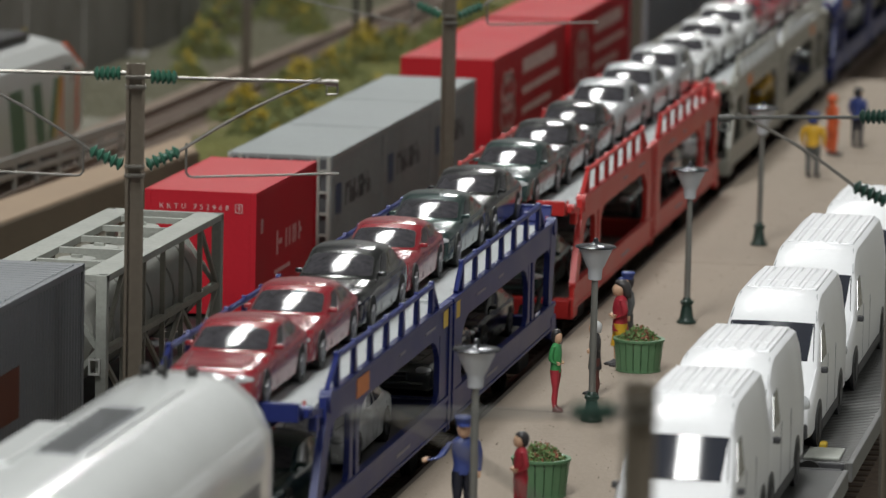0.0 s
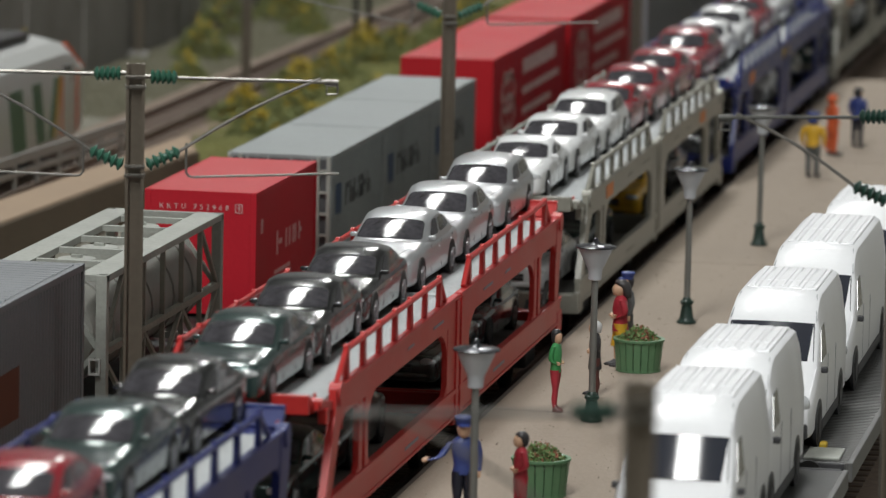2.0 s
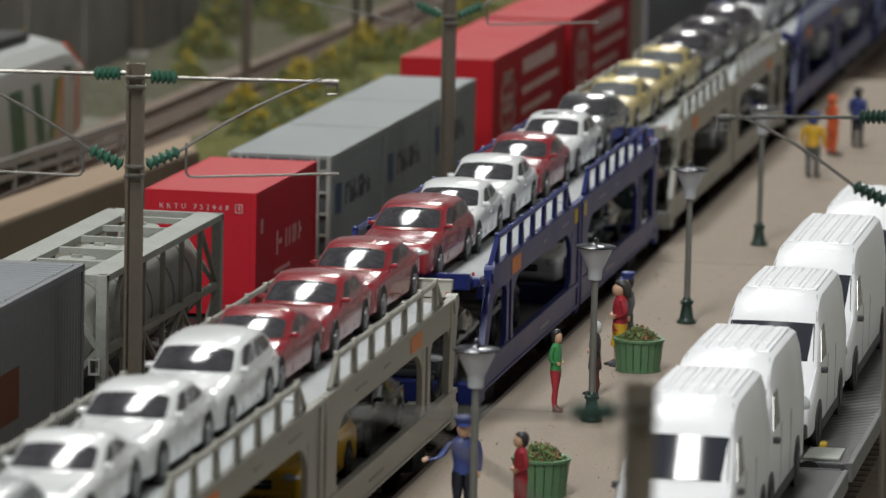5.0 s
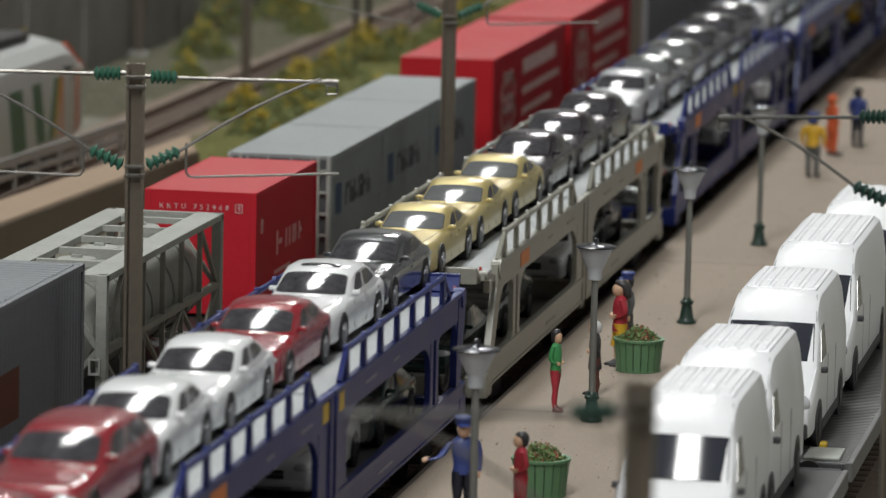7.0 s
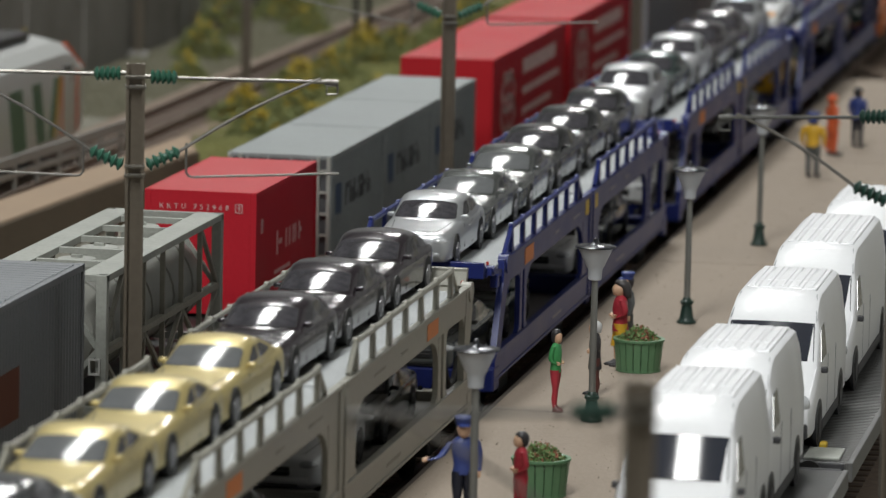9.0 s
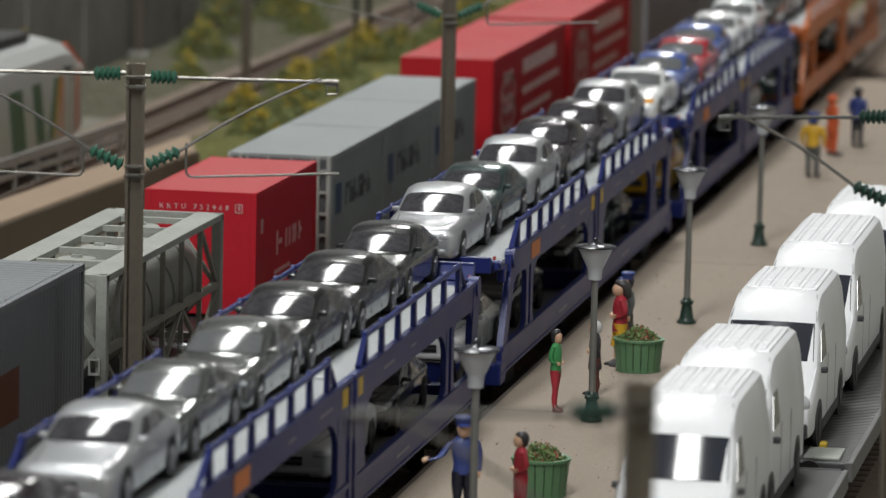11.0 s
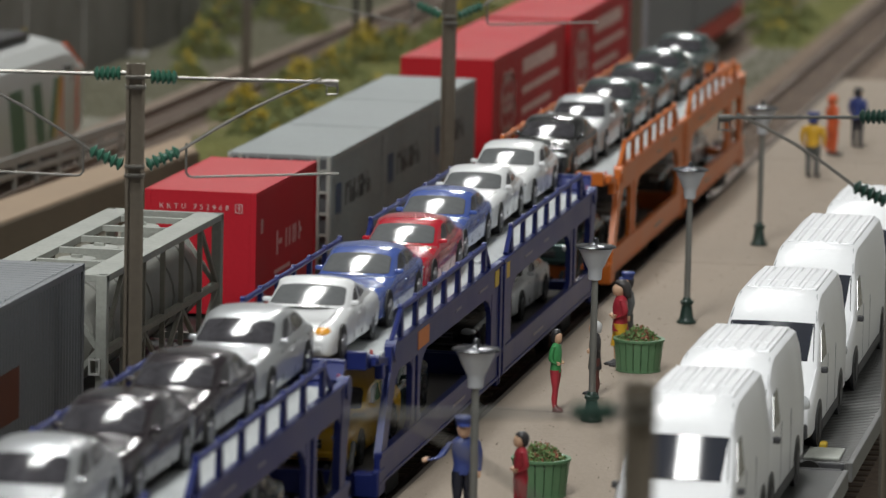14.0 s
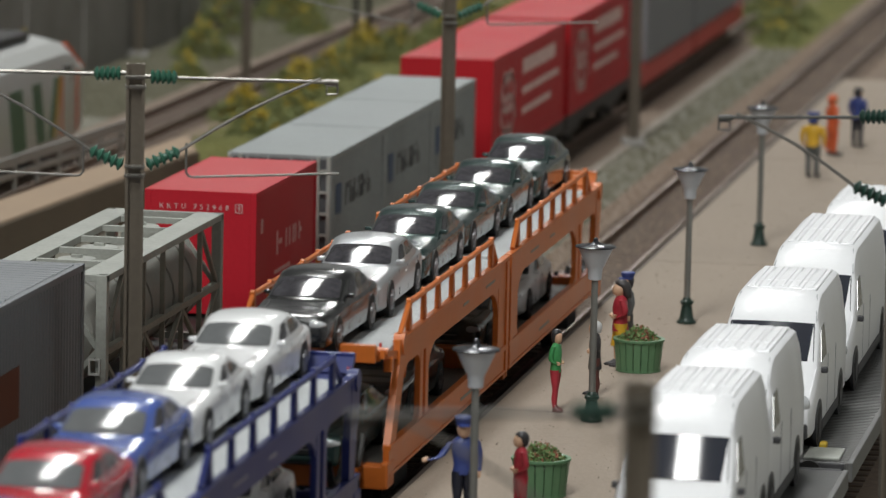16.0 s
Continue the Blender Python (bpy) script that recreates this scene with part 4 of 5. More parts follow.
# wagon colour, then its upper cars from the leading end: style, paint, place along the wagon
TRAIN = [
    ("blue", ["sedan red", "sedan red", "large black", "sedan red", "sedan green", "sedan black"], (-130, -81, -32, 17, 68, 117)),
    ("red", ["sedan green", "sedan black", "sedan black", "large silver", "large silver", "estate silver"], (-131, -82, -34, 19, 68, 124)),
    ("grey", ["coupe white", "sedan white", "estate white", "coupe red", "sedan red", "sedan red"], (-123, -73, -25, 20, 67, 118)),
    ("blue", ["estate red", "sedan white", "sedan white", "sedan red", "saloon white", "sedan graphite"], (-126, -81, -30, 20, 70, 123)),
    ("grey", ["coupe gold", "coupe gold", "coupe gold", "sedan purple", "sedan purple", "sedan purple"], (-131, -81, -32, 18, 68, 117)),
    ("blue", ["sedan silver", "coupe dull_silver", "sedan dull_silver", "sedan black", "sedan black", "sedan black"], (-121, -72, -23, 25, 73, 122)),
    ("blue", ["large silver", "sedan green", "large silver", "saloon purple", "sedan purple", "large silver"], (-122, -70, -20, 30, 80, 128)),
    ("blue", ["sports white", "sedan blue", "sedan bright_red", "sedan blue", "coupe pearl", "sedan pearl"], (-126, -77, -28, 22, 72, 121)),
    ("orange", ["sedan black", "sedan silver", "sedan green", "coupe green", "coupe green", "sedan green"], (-122, -71, -21, 29, 77, 127)),
]
LOWER = ["sedan white", "sedan black", "sedan graphite", "sedan dull_silver", "sedan green"]
BUILT = {}
for i, (colour, cars, spots) in enumerate(TRAIN):
    if colour in BUILT:
        wg = copy_thing(BUILT[colour], at(0, 0, 0))
    else:
        wg = BUILT[colour] = build_wagon(colour)
    MOVERS.append((wg, wagon_y, i, 0.0, 0.0, 0.0, 0.0))
    for name, y in zip(cars, spots):
        st, paint = name.split()
        c = car_at(st, paint, "amber" if st == "sports" else "clear")
        MOVERS.append((c, load_y, i, (1.5 if i == 7 and y < 0 else -.9) + random.uniform(-.3, .3), y, 37.9, random.uniform(-1.2, 1.2)))
    low = list(LOWER)
    random.shuffle(low)
    if i in (2, 7):
        low[0 if i == 7 else 2] = "estate yellow"
    for name, y in zip(low, (-112, -58, 48, 104) if i % 2 else (-112, -48, 44, 100)):
        st, paint = name.split()
        MOVERS.append((car_at(st, paint), load_y, i, random.uniform(-.5, .5), y + (14 if paint == "yellow" and i == 7 else 0), 12.2, random.uniform(-1, 1)))
# ---- the locomotive that leads the transporter train ----
m_lwhite = mat("white_loco_paint", (0.74, 0.76, 0.76), 0.22, var=0.04, coat=0.6)
m_lgrey = mat("grey_roof_grille", (0.18, 0.19, 0.2), 0.45, scale=300, var=0.2)
loco = thing("locomotive", "white electric locomotive with grey roof hatch", "locomotive")
bm = B()
rings = []
for y, k, dz in ((-108, .86, -6), (-104, .97, -1.5), (-96, 1, 0), (96, 1, 0), (104, .98, -.4), (108, .93, -2.6)):
    half = [(0, 8), (15.5 * k, 8), (16.6 * k, 10), (16.6 * k, 30), (16.2 * k, 35 + dz * .5), (13.0 * k, 40.8 + dz), (9.2 * k, 44.0 + dz), (5, 45.2 + dz), (0, 45.4 + dz)]
    rings.append([(a, y, b if b < 30 else b + 4.6) for a, b in half] + [(-a, y, b if b < 30 else b + 4.6) for a, b in half[-2:0:-1]])
part("body", loft(bm, rings), m_lwhite, loco, smooth=True, angle=30)
part("roof_hatch", box(B(), -3.4, 3.4, 14, 60, 49.2, 50.3, .3), m_lgrey, loco, "dark grey roof grille")
for k in range(9):
    part("grille_slat", box(B(), -3.0, 3.0, 16 + k * 4.6, 17.2 + k * 4.6, 50.2, 50.6), m_black, loco)
part("roof_cover", box(B(), -10.5, -4.5, 2, 40, 47.6, 50.6, .6), m_lwhite, loco)
part("roof_rail", box(B(), 4.6, 5.4, 14, 80, 49.0, 50.2, .2), m_lwhite, loco)
for x in (-5.5, -2.6, 3):
    part("roof_insulator", lathe(B(), [(1.1, 48), (1.3, 49.6), (.8, 50.2), (1.3, 50.8), (.7, 51.6)], 12, (x, 96, 0)), m_black, loco, smooth=True)
part("aerial", rod(B(), (-1, 92, 49.5), (-1, 92, 54), .4), m_black, loco)
part("rear_window", box(B(), -11, 11, 106.2, 108.4, 27, 35, .5), m_window, loco)
for s in (-1, 1):
    part("side_grille", box(B(), s * 16.6 - .15, s * 16.6 + .15, 62, 92, 24, 32), m_lgrey, loco)
    part("side_skirt", box(B(), s * 15.4 - .5, s * 15.4 + .5, -100, 100, 4.5, 8.5), m_black, loco)
for y in (-80, -58, 58, 80):
    wheelset(loco, y, 6.4)
part("coupler", box(B(), -2.4, 2.4, 107, 116, 6, 9, .4), m_black, loco)
LOCO_AHEAD = -143 - 8 - 124

# ---- white vans on the flat wagon beyond the platform ----
m_van = mat("white_van_paint", (0.83, 0.84, 0.865), 0.42, var=0.03, coat=0.2)
m_vanwin = mat("van_window", (0.03, 0.033, 0.045), 0.08, var=0.1, spec=0.7)
m_seam = mat("grey_panel_seam", (0.34, 0.35, 0.37), 0.6)
m_bumper = mat("dark_bumper", (0.05, 0.05, 0.055), 0.55)
m_carrier = mat("ribbed_dark_deck", (0.12, 0.12, 0.118), 0.55, scale=90, var=0.2)


def build_van(length, label):
    v = thing("delivery_van", label, "van", "white vans")
    bm = B()
    rings = []
    end = length
    for y, zt, wl, wt in ((0, 7.5, 8.6, 7.5), (.8, 9.8, 9.8, 8.6), (3, 12.2, 10.5, 9.4), (10.5, 17.2, 10.9, 9.9), (17.5, 25.2, 11.0, 9.3), (20, 26.9, 11.0, 9.0), (23, 28.5, 11.0, 8.8), (26.5, 29.55, 11.0, 8.7), (31, 30.0, 11.0, 8.6), (end - 12, 30.05, 11.0, 8.6), (end - 2.5, 29.8, 10.9, 8.5), (end, 28.2, 10.5, 8.0)):
        zb = 3.2
        zm = min(zt - 1.2, 17.5)
        half = [(0, zb), (wl * .95, zb), (wl, zb + 1.2), (wl, lerp(zb, zm, .6)), (wl * .99, zm), (lerp(wl, wt, .55), lerp(zm, zt, .72)), (wt * 1.02, zt - .65), (wt * .93, zt - .1), (wt * .5, zt + .2), (0, zt + .3)]
        rings.append([(a, y, b) for a, b in half] + [(-a, y, b) for a, b in half[-2:0:-1]])
    body = part("body", loft(bm, rings), m_van, v, smooth=True, angle=32)
    # windscreen
    ws = B()
    rows = []
    for k in range(5):
        f = k / 4
        y, z = lerp(11.0, 17.2, f), lerp(17.7, 24.9, f)
        hw = lerp(9.5, 8.9, f)
        rows.append([(hw * (u / 4 - 1), y + .5 * (u / 4 - 1) ** 2 * 1.2 - .35, z + .35 - .25 * (u / 4 - 1) ** 2) for u in range(9)])
    part("windscreen", loft(ws, rows, closed=False, caps=False), m_vanwin, v, "dark windscreen", smooth=True)
    # roof pressed into five long panels, each with short cross beads
    for k in range(5):
        x = -6.3 + 3.15 * k
        for a, b in ((32, length * .62), (length * .62 + .7, length - 4)):
            part("roof_panel", box(B(), x - 1.3, x + 1.3, a, b, 29.9, 30.45 - .05 * abs(k - 2), .26), m_van, v)
        part("roof_bead", box(B(), x - .3, x + .3, 34, length - 6, 30.3, 30.66 - .05 * abs(k - 2), .15), m_van, v)
    for s in (-1, 1):
        part("brow_seam", beam(B(), (s * 9.1, 18.0, 25.6), (s * 8.1, 27.5, 29.7), .18, .3), m_seam, v)
    for s in (-1, 1):
        xo = lambda z: lerp(10.95, 9.6, max(0, (z - 17.5) / 11)) - .05
        for out in ([(14.5, 17.4), (19.0, 23.6), (25, 24.2), (25, 17.4)],):
            part("door_window", loft(B(), [[(s * (xo(z) - d), y, z) for y, z in out] for d in (0, .4)]), m_vanwin, v)
        part("door_seam", box(B(), s * 11.0 - .06, s * 11.0 + .06, 26.6, 26.9, 4.5, 17.3), m_seam, v)
        part("door_seam", box(B(), s * 11.0 - .06, s * 11.0 + .06, 42, 42.3, 4.5, 17.3), m_seam, v)
        part("sill", box(B(), s * 10.7 - .5, s * 10.7 + .5, 17, length - 19, 2.2, 4.5, .2), m_bumper, v, "dark grey sill")
        part("wheel_arch", rod(B(), (s * 10.2, 12.0, 4.6), (s * 11.08, 12.0, 4.6), 5.3, seg=24), m_bumper, v)
        part("wheel_arch", rod(B(), (s * 10.2, length - 14, 4.6), (s * 11.08, length - 14, 4.6), 5.3, seg=24), m_bumper, v)
        part("mirror", box(B(), min(s * 10.7, s * 12.3), max(s * 10.7, s * 12.3), 14.2, 15.0, 15.0, 16.4, .35), m_bumper, v)
        part("headlight", lens_shape(s * 8.4, 1.9, 10.2, 1.7, 1.4, 1.9), m_lens, v, smooth=True)
        for y in (12.0, length - 14):
            w = part("wheel", rod(B(), (s * 8.2, y, 4.2), (s * 11.15, y, 4.2), 4.2, seg=22), m_tyre, v, smooth=True)
            part("rim", rod(B(), (s * 11.1, y, 4.2), (s * 11.3, y, 4.2), 2.5, seg=14), m_bumper, w)
    part("bumper", box(B(), -9.8, 9.8, -.6, 2.2, 3.0, 6.4, .7), m_bumper, v, "dark grey bumper")
    part("grille", box(B(), -4.4, 4.4, -.1, 1.6, 7.2, 9.4, .3), m_grille, v)
    return v


VAN = "white high-roofed delivery van on a ribbed flat wagon"
van = build_van(68.0, VAN)
van.matrix_basis = at(87.2, 149.5, 13)
for y in (204.5, 291.5):
    copy_thing(van, at(87.2, y, 13, random.uniform(-.6, .6)))
longvan = build_van(88.0, "white long high-roofed delivery van on a flat wagon")
longvan.matrix_basis = at(87.4, 366, 13)
copy_thing(van, at(88.5, 462, 11))


def carrier(y0, y1):
    w = thing("vehicle_flat_wagon", "dark ribbed flat wagon carrying white vans", "wagon", "flat wagons")
    w.matrix_basis = at(89.0, (y0 + y1) / 2, 0)
    h = (y1 - y0) / 2
    bm = B()
    n = 90
    prof = []
    for i in range(n):
        a, b = lerp(-h, h, i / n), lerp(-h, h, (i + 1) / n)
        prof += [(a, 12.9), (lerp(a, b, .55), 12.9), (lerp(a, b, .55), 12.6), (b - .001, 12.6)]
    prof += [(h, 11), (-h, 11)]
    part("deck", loft(bm, [[(x, y, z) for y, z in prof] for x in (-17.3, 17.3)]), m_carrier, w)
    for s in (-1, 1):
        part("side_beam", box(B(), s * 17.9 - .6, s * 17.9 + .6, -h, h, 9.0, 13.1, .2), m_carrier, w)
        part("buffer", lathe_y(s * 9.8, -h - 4, 11.2), m_black, w)
    part("end_beam", box(B(), -16.8, 16.8, -h - 1, -h, 8.6, 13, .2), m_bumper, w)
    part("end_beam", box(B(), -16.8, 16.8, h, h + 1, 8.6, 13, .2), m_bumper, w)
    for yy in (-h + 22, h - 22):
        wheelset(w, yy)
    part("underframe", box(B(), -10, 10, -h + 6, h - 6, 6.5, 11.2, .4), m_black, w)
    part("loading_plate", box(B(), 8, 15.5, -h + 2, -h + 14, 12.95, 13.6, .2), m_tank, w, "pale grey loading plate")
    part("wheel_chock", box(B(), 9.8, 11.4, -h + 15, -h + 18, 12.95, 14.2, .3), m_yplate, w, "yellow wheel chock")
    return w


carrier(128, 276)
carrier(284, 460)
carrier(470, 620)

# ---- platform lamps ----
m_post = mat("grey_lamp_post", (0.19, 0.19, 0.175), 0.4, 0.3, scale=120)
m_foot = mat("dark_green_cast_foot", (0.014, 0.034, 0.026), 0.4, scale=120)
m_shade = mat("translucent_white_shade", (0.47, 0.49, 0.52), 0.35, var=0.05)
m_cap = mat("polished_lamp_cap", (0.05, 0.052, 0.06), 0.22, 0.6, var=0.1)


def build_lamp():
    l = thing("platform_lamp", "grey platform lamp with conical shade and dark green foot", "lamp", "platform lamps")
    part("foot", lathe(B(), [(2.45, 0), (2.45, .5), (2.05, .8), (1.75, 1.4), (1.35, 4.0), (1.25, 4.7), (1.65, 5.0), (1.65, 5.6), (1.15, 5.9), (1.05, 6.3), (.8, 6.6)], 20), m_foot, l, smooth=True)
    part("post", lathe(B(), [(.8, 6.0), (.8, 20), (.72, 33.0)], 14), m_post, l, smooth=True)
    shade = part("shade", lathe(B(), [(1.15, 31.6), (1.5, 31.8), (1.62, 34.0), (2.0, 34.7), (3.75, 38.5), (3.9, 39.0)], 24), m_shade, l, smooth=True)
    part("cap", lathe(B(), [(3.7, 38.75), (4.55, 38.9), (4.6, 39.15), (4.3, 39.3), (2.4, 39.55), (1.0, 39.85), (.62, 40.2), (.5, 40.9), (.05, 41.15)], 24), m_cap, l, "dark polished cap", smooth=True)
    return l


plamp = build_lamp()
plamp.matrix_basis = at(43.1, 346.5, 8)
for x, y in ((44.1, 495.1), (44.2, 645.9), (43.4, 197)):
    copy_thing(plamp, at(x, y, 8))

# ---- planters ----
m_tub = mat("green_tub", (0.095, 0.20, 0.10), 0.45, scale=120, var=0.1)
m_leaf = mat("green_foam_leaves", (0.24, 0.34, 0.13), 0.9, scale=500, second=(0.06, 0.12, 0.04))
m_bloom = mat("russet_foam_blooms", (0.42, 0.16, 0.09), 0.9, scale=500, second=(0.12, 0.05, 0.03))


def clump(n, rx, ry, rz, z, size):
    """Many small leaf scraps over a low dome."""
    bm = B()
    for _ in range(n):
        a, r = random.uniform(0, 6.283), math.sqrt(random.random())
        p = Vector((rx * r * math.cos(a), ry * r * math.sin(a), z + rz * (1 - r * r) * random.uniform(.3, 1.0)))
        s = size * random.uniform(.6, 1.3)
        u, v = Vector((random.gauss(0, 1), random.gauss(0, 1), random.gauss(0, 1))).normalized(), Vector((random.gauss(0, 1), random.gauss(0, 1), random.gauss(0, 1))).normalized()
        w = u.cross(v).normalized()
        q = [bm.verts.new(p + k) for k in (u * s, v * s, -u * s * .8 - v * s * .5, w * s * .7)]
        for f in ((0, 1, 3), (1, 2, 3), (2, 0, 3), (0, 2, 1)):
            bm.faces.new([q[i] for i in f])
    return bm


def build_planter():
    t = thing("planter", "round green slatted tub planted with green and russet flowers", "planter", "platform planters")
    part("soil", lathe(B(), [(5.4, 5.6), (5.4, 6.4), (.1, 6.7)], 20), m_kerb, t)
    n = 19
    for k in range(n):
        a0, a1 = 2 * math.pi * (k + .06) / n, 2 * math.pi * (k + .94) / n
        bm = B()
        loft(bm, [[(r * math.cos(a), r * math.sin(a), z) for r, a in ((ro - .5, a0), (ro, a0), (ro, a1), (ro - .5, a1))] for ro, z in ((5.2, 0.2), (5.9, 7.5))])
        part("slat", bm, m_tub, t)
    bm = B()
    loft(bm, [[(r * math.cos(2 * math.pi * i / 32), r * math.sin(2 * math.pi * i / 32), z) for i in range(32)] for r, z in ((5.0, 0), (5.35, .1), (5.35, .5), (5.0, .5))])
    part("bottom_ring", bm, m_tub, t)
    part("rim", loft(B(), [[(r * math.cos(2 * math.pi * i / 32), r * math.sin(2 * math.pi * i / 32), z) for i in range(32)] for r, z in ((5.3, 7.2), (6.15, 7.3), (6.15, 7.8), (5.3, 7.8), (5.3, 7.2))], caps=False), m_tub, t)
    part("planting", clump(520, 5.3, 5.3, 4.2, 6.7, .62), m_leaf, t)
    part("blossom", clump(130, 4.6, 4.6, 4.3, 7.1, .55), m_bloom, t)
    return t


tub = build_planter()
tub.matrix_basis = at(43.1, 418.0, 8)
copy_thing(tub, at(46.6, 257, 8, 40))

# ---- painted plastic figures on the platform ----
m_skin = mat("painted_skin", (0.60, 0.38, 0.25), 0.5)
TINT = {k: mat("figure_" + k, c, 0.45, var=0.12, scale=300) for k, c in {
    "red": (0.38, 0.03, 0.045), "yellow": (0.62, 0.36, 0.03), "green": (0.05, 0.28, 0.09), "dark": (0.03, 0.028, 0.03), "blue": (0.035, 0.055, 0.20),
    "navy": (0.012, 0.014, 0.025), "white": (0.55, 0.55, 0.55), "grey": (0.10, 0.105, 0.105), "orange": (0.55, 0.10, 0.03), "brown": (0.09, 0.03, 0.025), "shoe": (0.16, 0.05, 0.045), "hair": (0.045, 0.04, 0.04)}.items()}


def figure(x, y, turn, label, top, legs, hair, shoes="dark", cap=None, height=20.5, coat=0.0, arms="down", slim=1.0, long_hair=False, shorts=False):
    """A standing figure, one plain mesh: legs, trunk, arms, head."""
    bm = B()
    mats, marks = [], []

    def done(material):
        if material not in mats:
            mats.append(material)
        n0 = sum(c for c, _ in marks)
        marks.append((len(bm.faces) - n0, mats.index(material)))

    def tube(rows, seg=12):
        loft(bm, glide([[(cx + rx * math.cos(2 * math.pi * i / seg), cy + ry * math.sin(2 * math.pi * i / seg), z) for i in range(seg)] for cx, cy, z, rx, ry in rows], 2))

    for s in (-1, 1):
        step = s * .35
        tube([(s * .95, step - .8, 0, .72, 1.5), (s * .95, step - .75, .45, .74, 1.5), (s * .95, step - .2, 1.0, .55, .85), (s * .95, step + .1, 1.5, .45, .5)])
        done(TINT[shoes])
        calf = [(s * .95, step + .1, 1.0, .5, .55), (s * .95, step + .25, 3.2, .72, .8), (s * .93, step, 5.2, .7, .75)]
        thigh = [(s * .93, step, 5.0, .78, .82), (s * .92, step * .5, 7.4, .98, 1.05), (s * .82, .05, 10.2, 1.1, 1.3)]
        if shorts:
            tube(calf)
            done(m_skin)
            tube([(s * .93, step, 4.6, 1.15, 1.2)] + thigh[1:])
        else:
            tube(calf + thigh[1:])
        done(TINT[legs])
    lowz = 9.6 - coat
    tube([(0, .1, lowz, 1.75 + coat * .08, 1.4 + coat * .06), (0, .1, lowz + .5, 1.8 + coat * .07, 1.45 + coat * .05), (0, .05, 11.6, 1.62, 1.3), (0, 0, 13.6, 1.95, 1.42), (0, .05, 15.4, 2.15, 1.25), (0, .1, 16.3, 1.55, .95), (0, .05, 16.9, .62, .6)], 16)
    ends = []
    for s in (-1, 1):
        how = "down" if arms == "point" and s > 0 else arms
        rows = {"down": [(2.15, .05, 16.0), (2.55, .25, 14.2), (2.75, .2, 12.6), (2.6, -.5, 10.4)],
                "bent": [(2.0, .05, 16.0), (2.3, .45, 14.2), (2.2, .5, 12.5), (1.5, -.75, 11.8)],
                "point": [(2.1, 0, 15.7), (3.2, -.5, 14.0), (4.2, -1.2, 13.0), (6.2, -2.2, 12.7)]}[how]
        tube([(s * a, b, z, r, r) for (a, b, z), r in zip(rows, (.62, .66, .58, .46))])
        ends.append((s, rows[-1], how))
    done(TINT[top])
    for s, (a, b, z), how in ends:
        if how == "down":
            tube([(s * a, b - .1, z - 1.3, .3, .42), (s * a, b - .05, z - .6, .42, .5), (s * a, b, z + .1, .36, .38)], 8)
        else:
            tube([(s * (a + (.5 if how == "point" else -.3)), b - .5, z - .3, .38, .5), (s * (a + (.5 if how == "point" else -.3)), b - .55, z + .2, .5, .62), (s * (a + .1), b - .3, z + .6, .28, .3)], 8)
    tube([(0, 0, 16.2, .62, .62), (0, -.1, 16.7, .66, .7), (0, -.35, 17.0, .85, .95), (0, -.28, 17.8, 1.12, 1.25), (0, -.15, 18.8, 1.16, 1.3), (0, 0, 19.6, .7, .8)], 14)
    done(m_skin)
    crown = [(0, .6, 16.9, .85, .65), (0, .5, 17.8, 1.2, .98), (0, .32, 18.7, 1.3, 1.28), (0, .1, 19.5, 1.15, 1.25), (0, .1, 20.1, .55, .6)]
    if long_hair:
        crown = [(0, 1.3, 16.0, .7, .5), (0, 1.25, 16.6, 1.25, .8), (0, 1.1, 17.5, 1.45, .95), (0, .85, 18.6, 1.5, 1.1), (0, .4, 19.5, 1.4, 1.35), (0, .1, 20.2, 1.05, 1.15), (0, .1, 20.55, .5, .5)]
    tube(crown, 14)
    done(TINT[hair])
    if cap:
        tube([(0, .05, 18.9, 1.34, 1.42), (0, .05, 19.5, 1.38, 1.46), (0, .1, 20.2, 1.65, 1.75), (0, .1, 20.6, 1.45, 1.55), (0, .1, 20.75, .6, .7)], 14)
        tube([(0, -1.4, 18.95, 1.05, .95), (0, -1.4, 19.1, 1.0, .95), (0, -1.25, 19.3, .9, .7)], 10)
        done(TINT[cap])
    idx = [m for c, m in marks for _ in range(c)]
    for f, m in zip(bm.faces, idx):
        f.material_index = m
    k = height / 20.5
    for v in bm.verts:
        v.co = (v.co.x * k * slim, v.co.y * k * slim, v.co.z * k)
    ob = part("figurine", bm, mats[0], smooth=True, angle=60)
    for m in mats[1:]:
        ob.data.materials.append(m)
    tagged(ob, label, "figurine", "platform figures")
    ob.matrix_basis = at(x, y, 8, turn)
    return ob


figure(33.3, 356.3, 75, "painted figure in green top and red trousers on the platform", "green", "red", "dark", "shoe", height=19, slim=0.9, arms="bent")
figure(38.35, 380.5, -80, "painted figure in dark coat with white hair beside a lamp", "dark", "brown", "white", height=17.5, coat=2.5, slim=1.15, arms="bent")
figure(37.6, 424.0, -75, "painted figure in red jacket and yellow trousers by a planter", "red", "yellow", "hair", height=20.6, slim=1.3, coat=1.2, long_hair=True, shorts=True, arms="bent")
figure(37.3, 437.0, -60, "painted figure in grey coat and blue cap", "grey", "grey", "dark", cap="blue", height=20.6, coat=2)
figure(36.8, 222, 15, "painted stationmaster figure in blue uniform with outstretched arm", "blue", "navy", "dark", cap="blue", height=21.5, arms="point", slim=1.12)
figure(47.8, 225, -70, "painted figure in red jacket beside a planter", "red", "red", "dark", height=19, slim=1.1, arms="bent")
figure(41.2, 811, 170, "painted figure in yellow jacket and dark trousers", "yellow", "grey", "blue", cap="blue", height=20.5, slim=1.3)
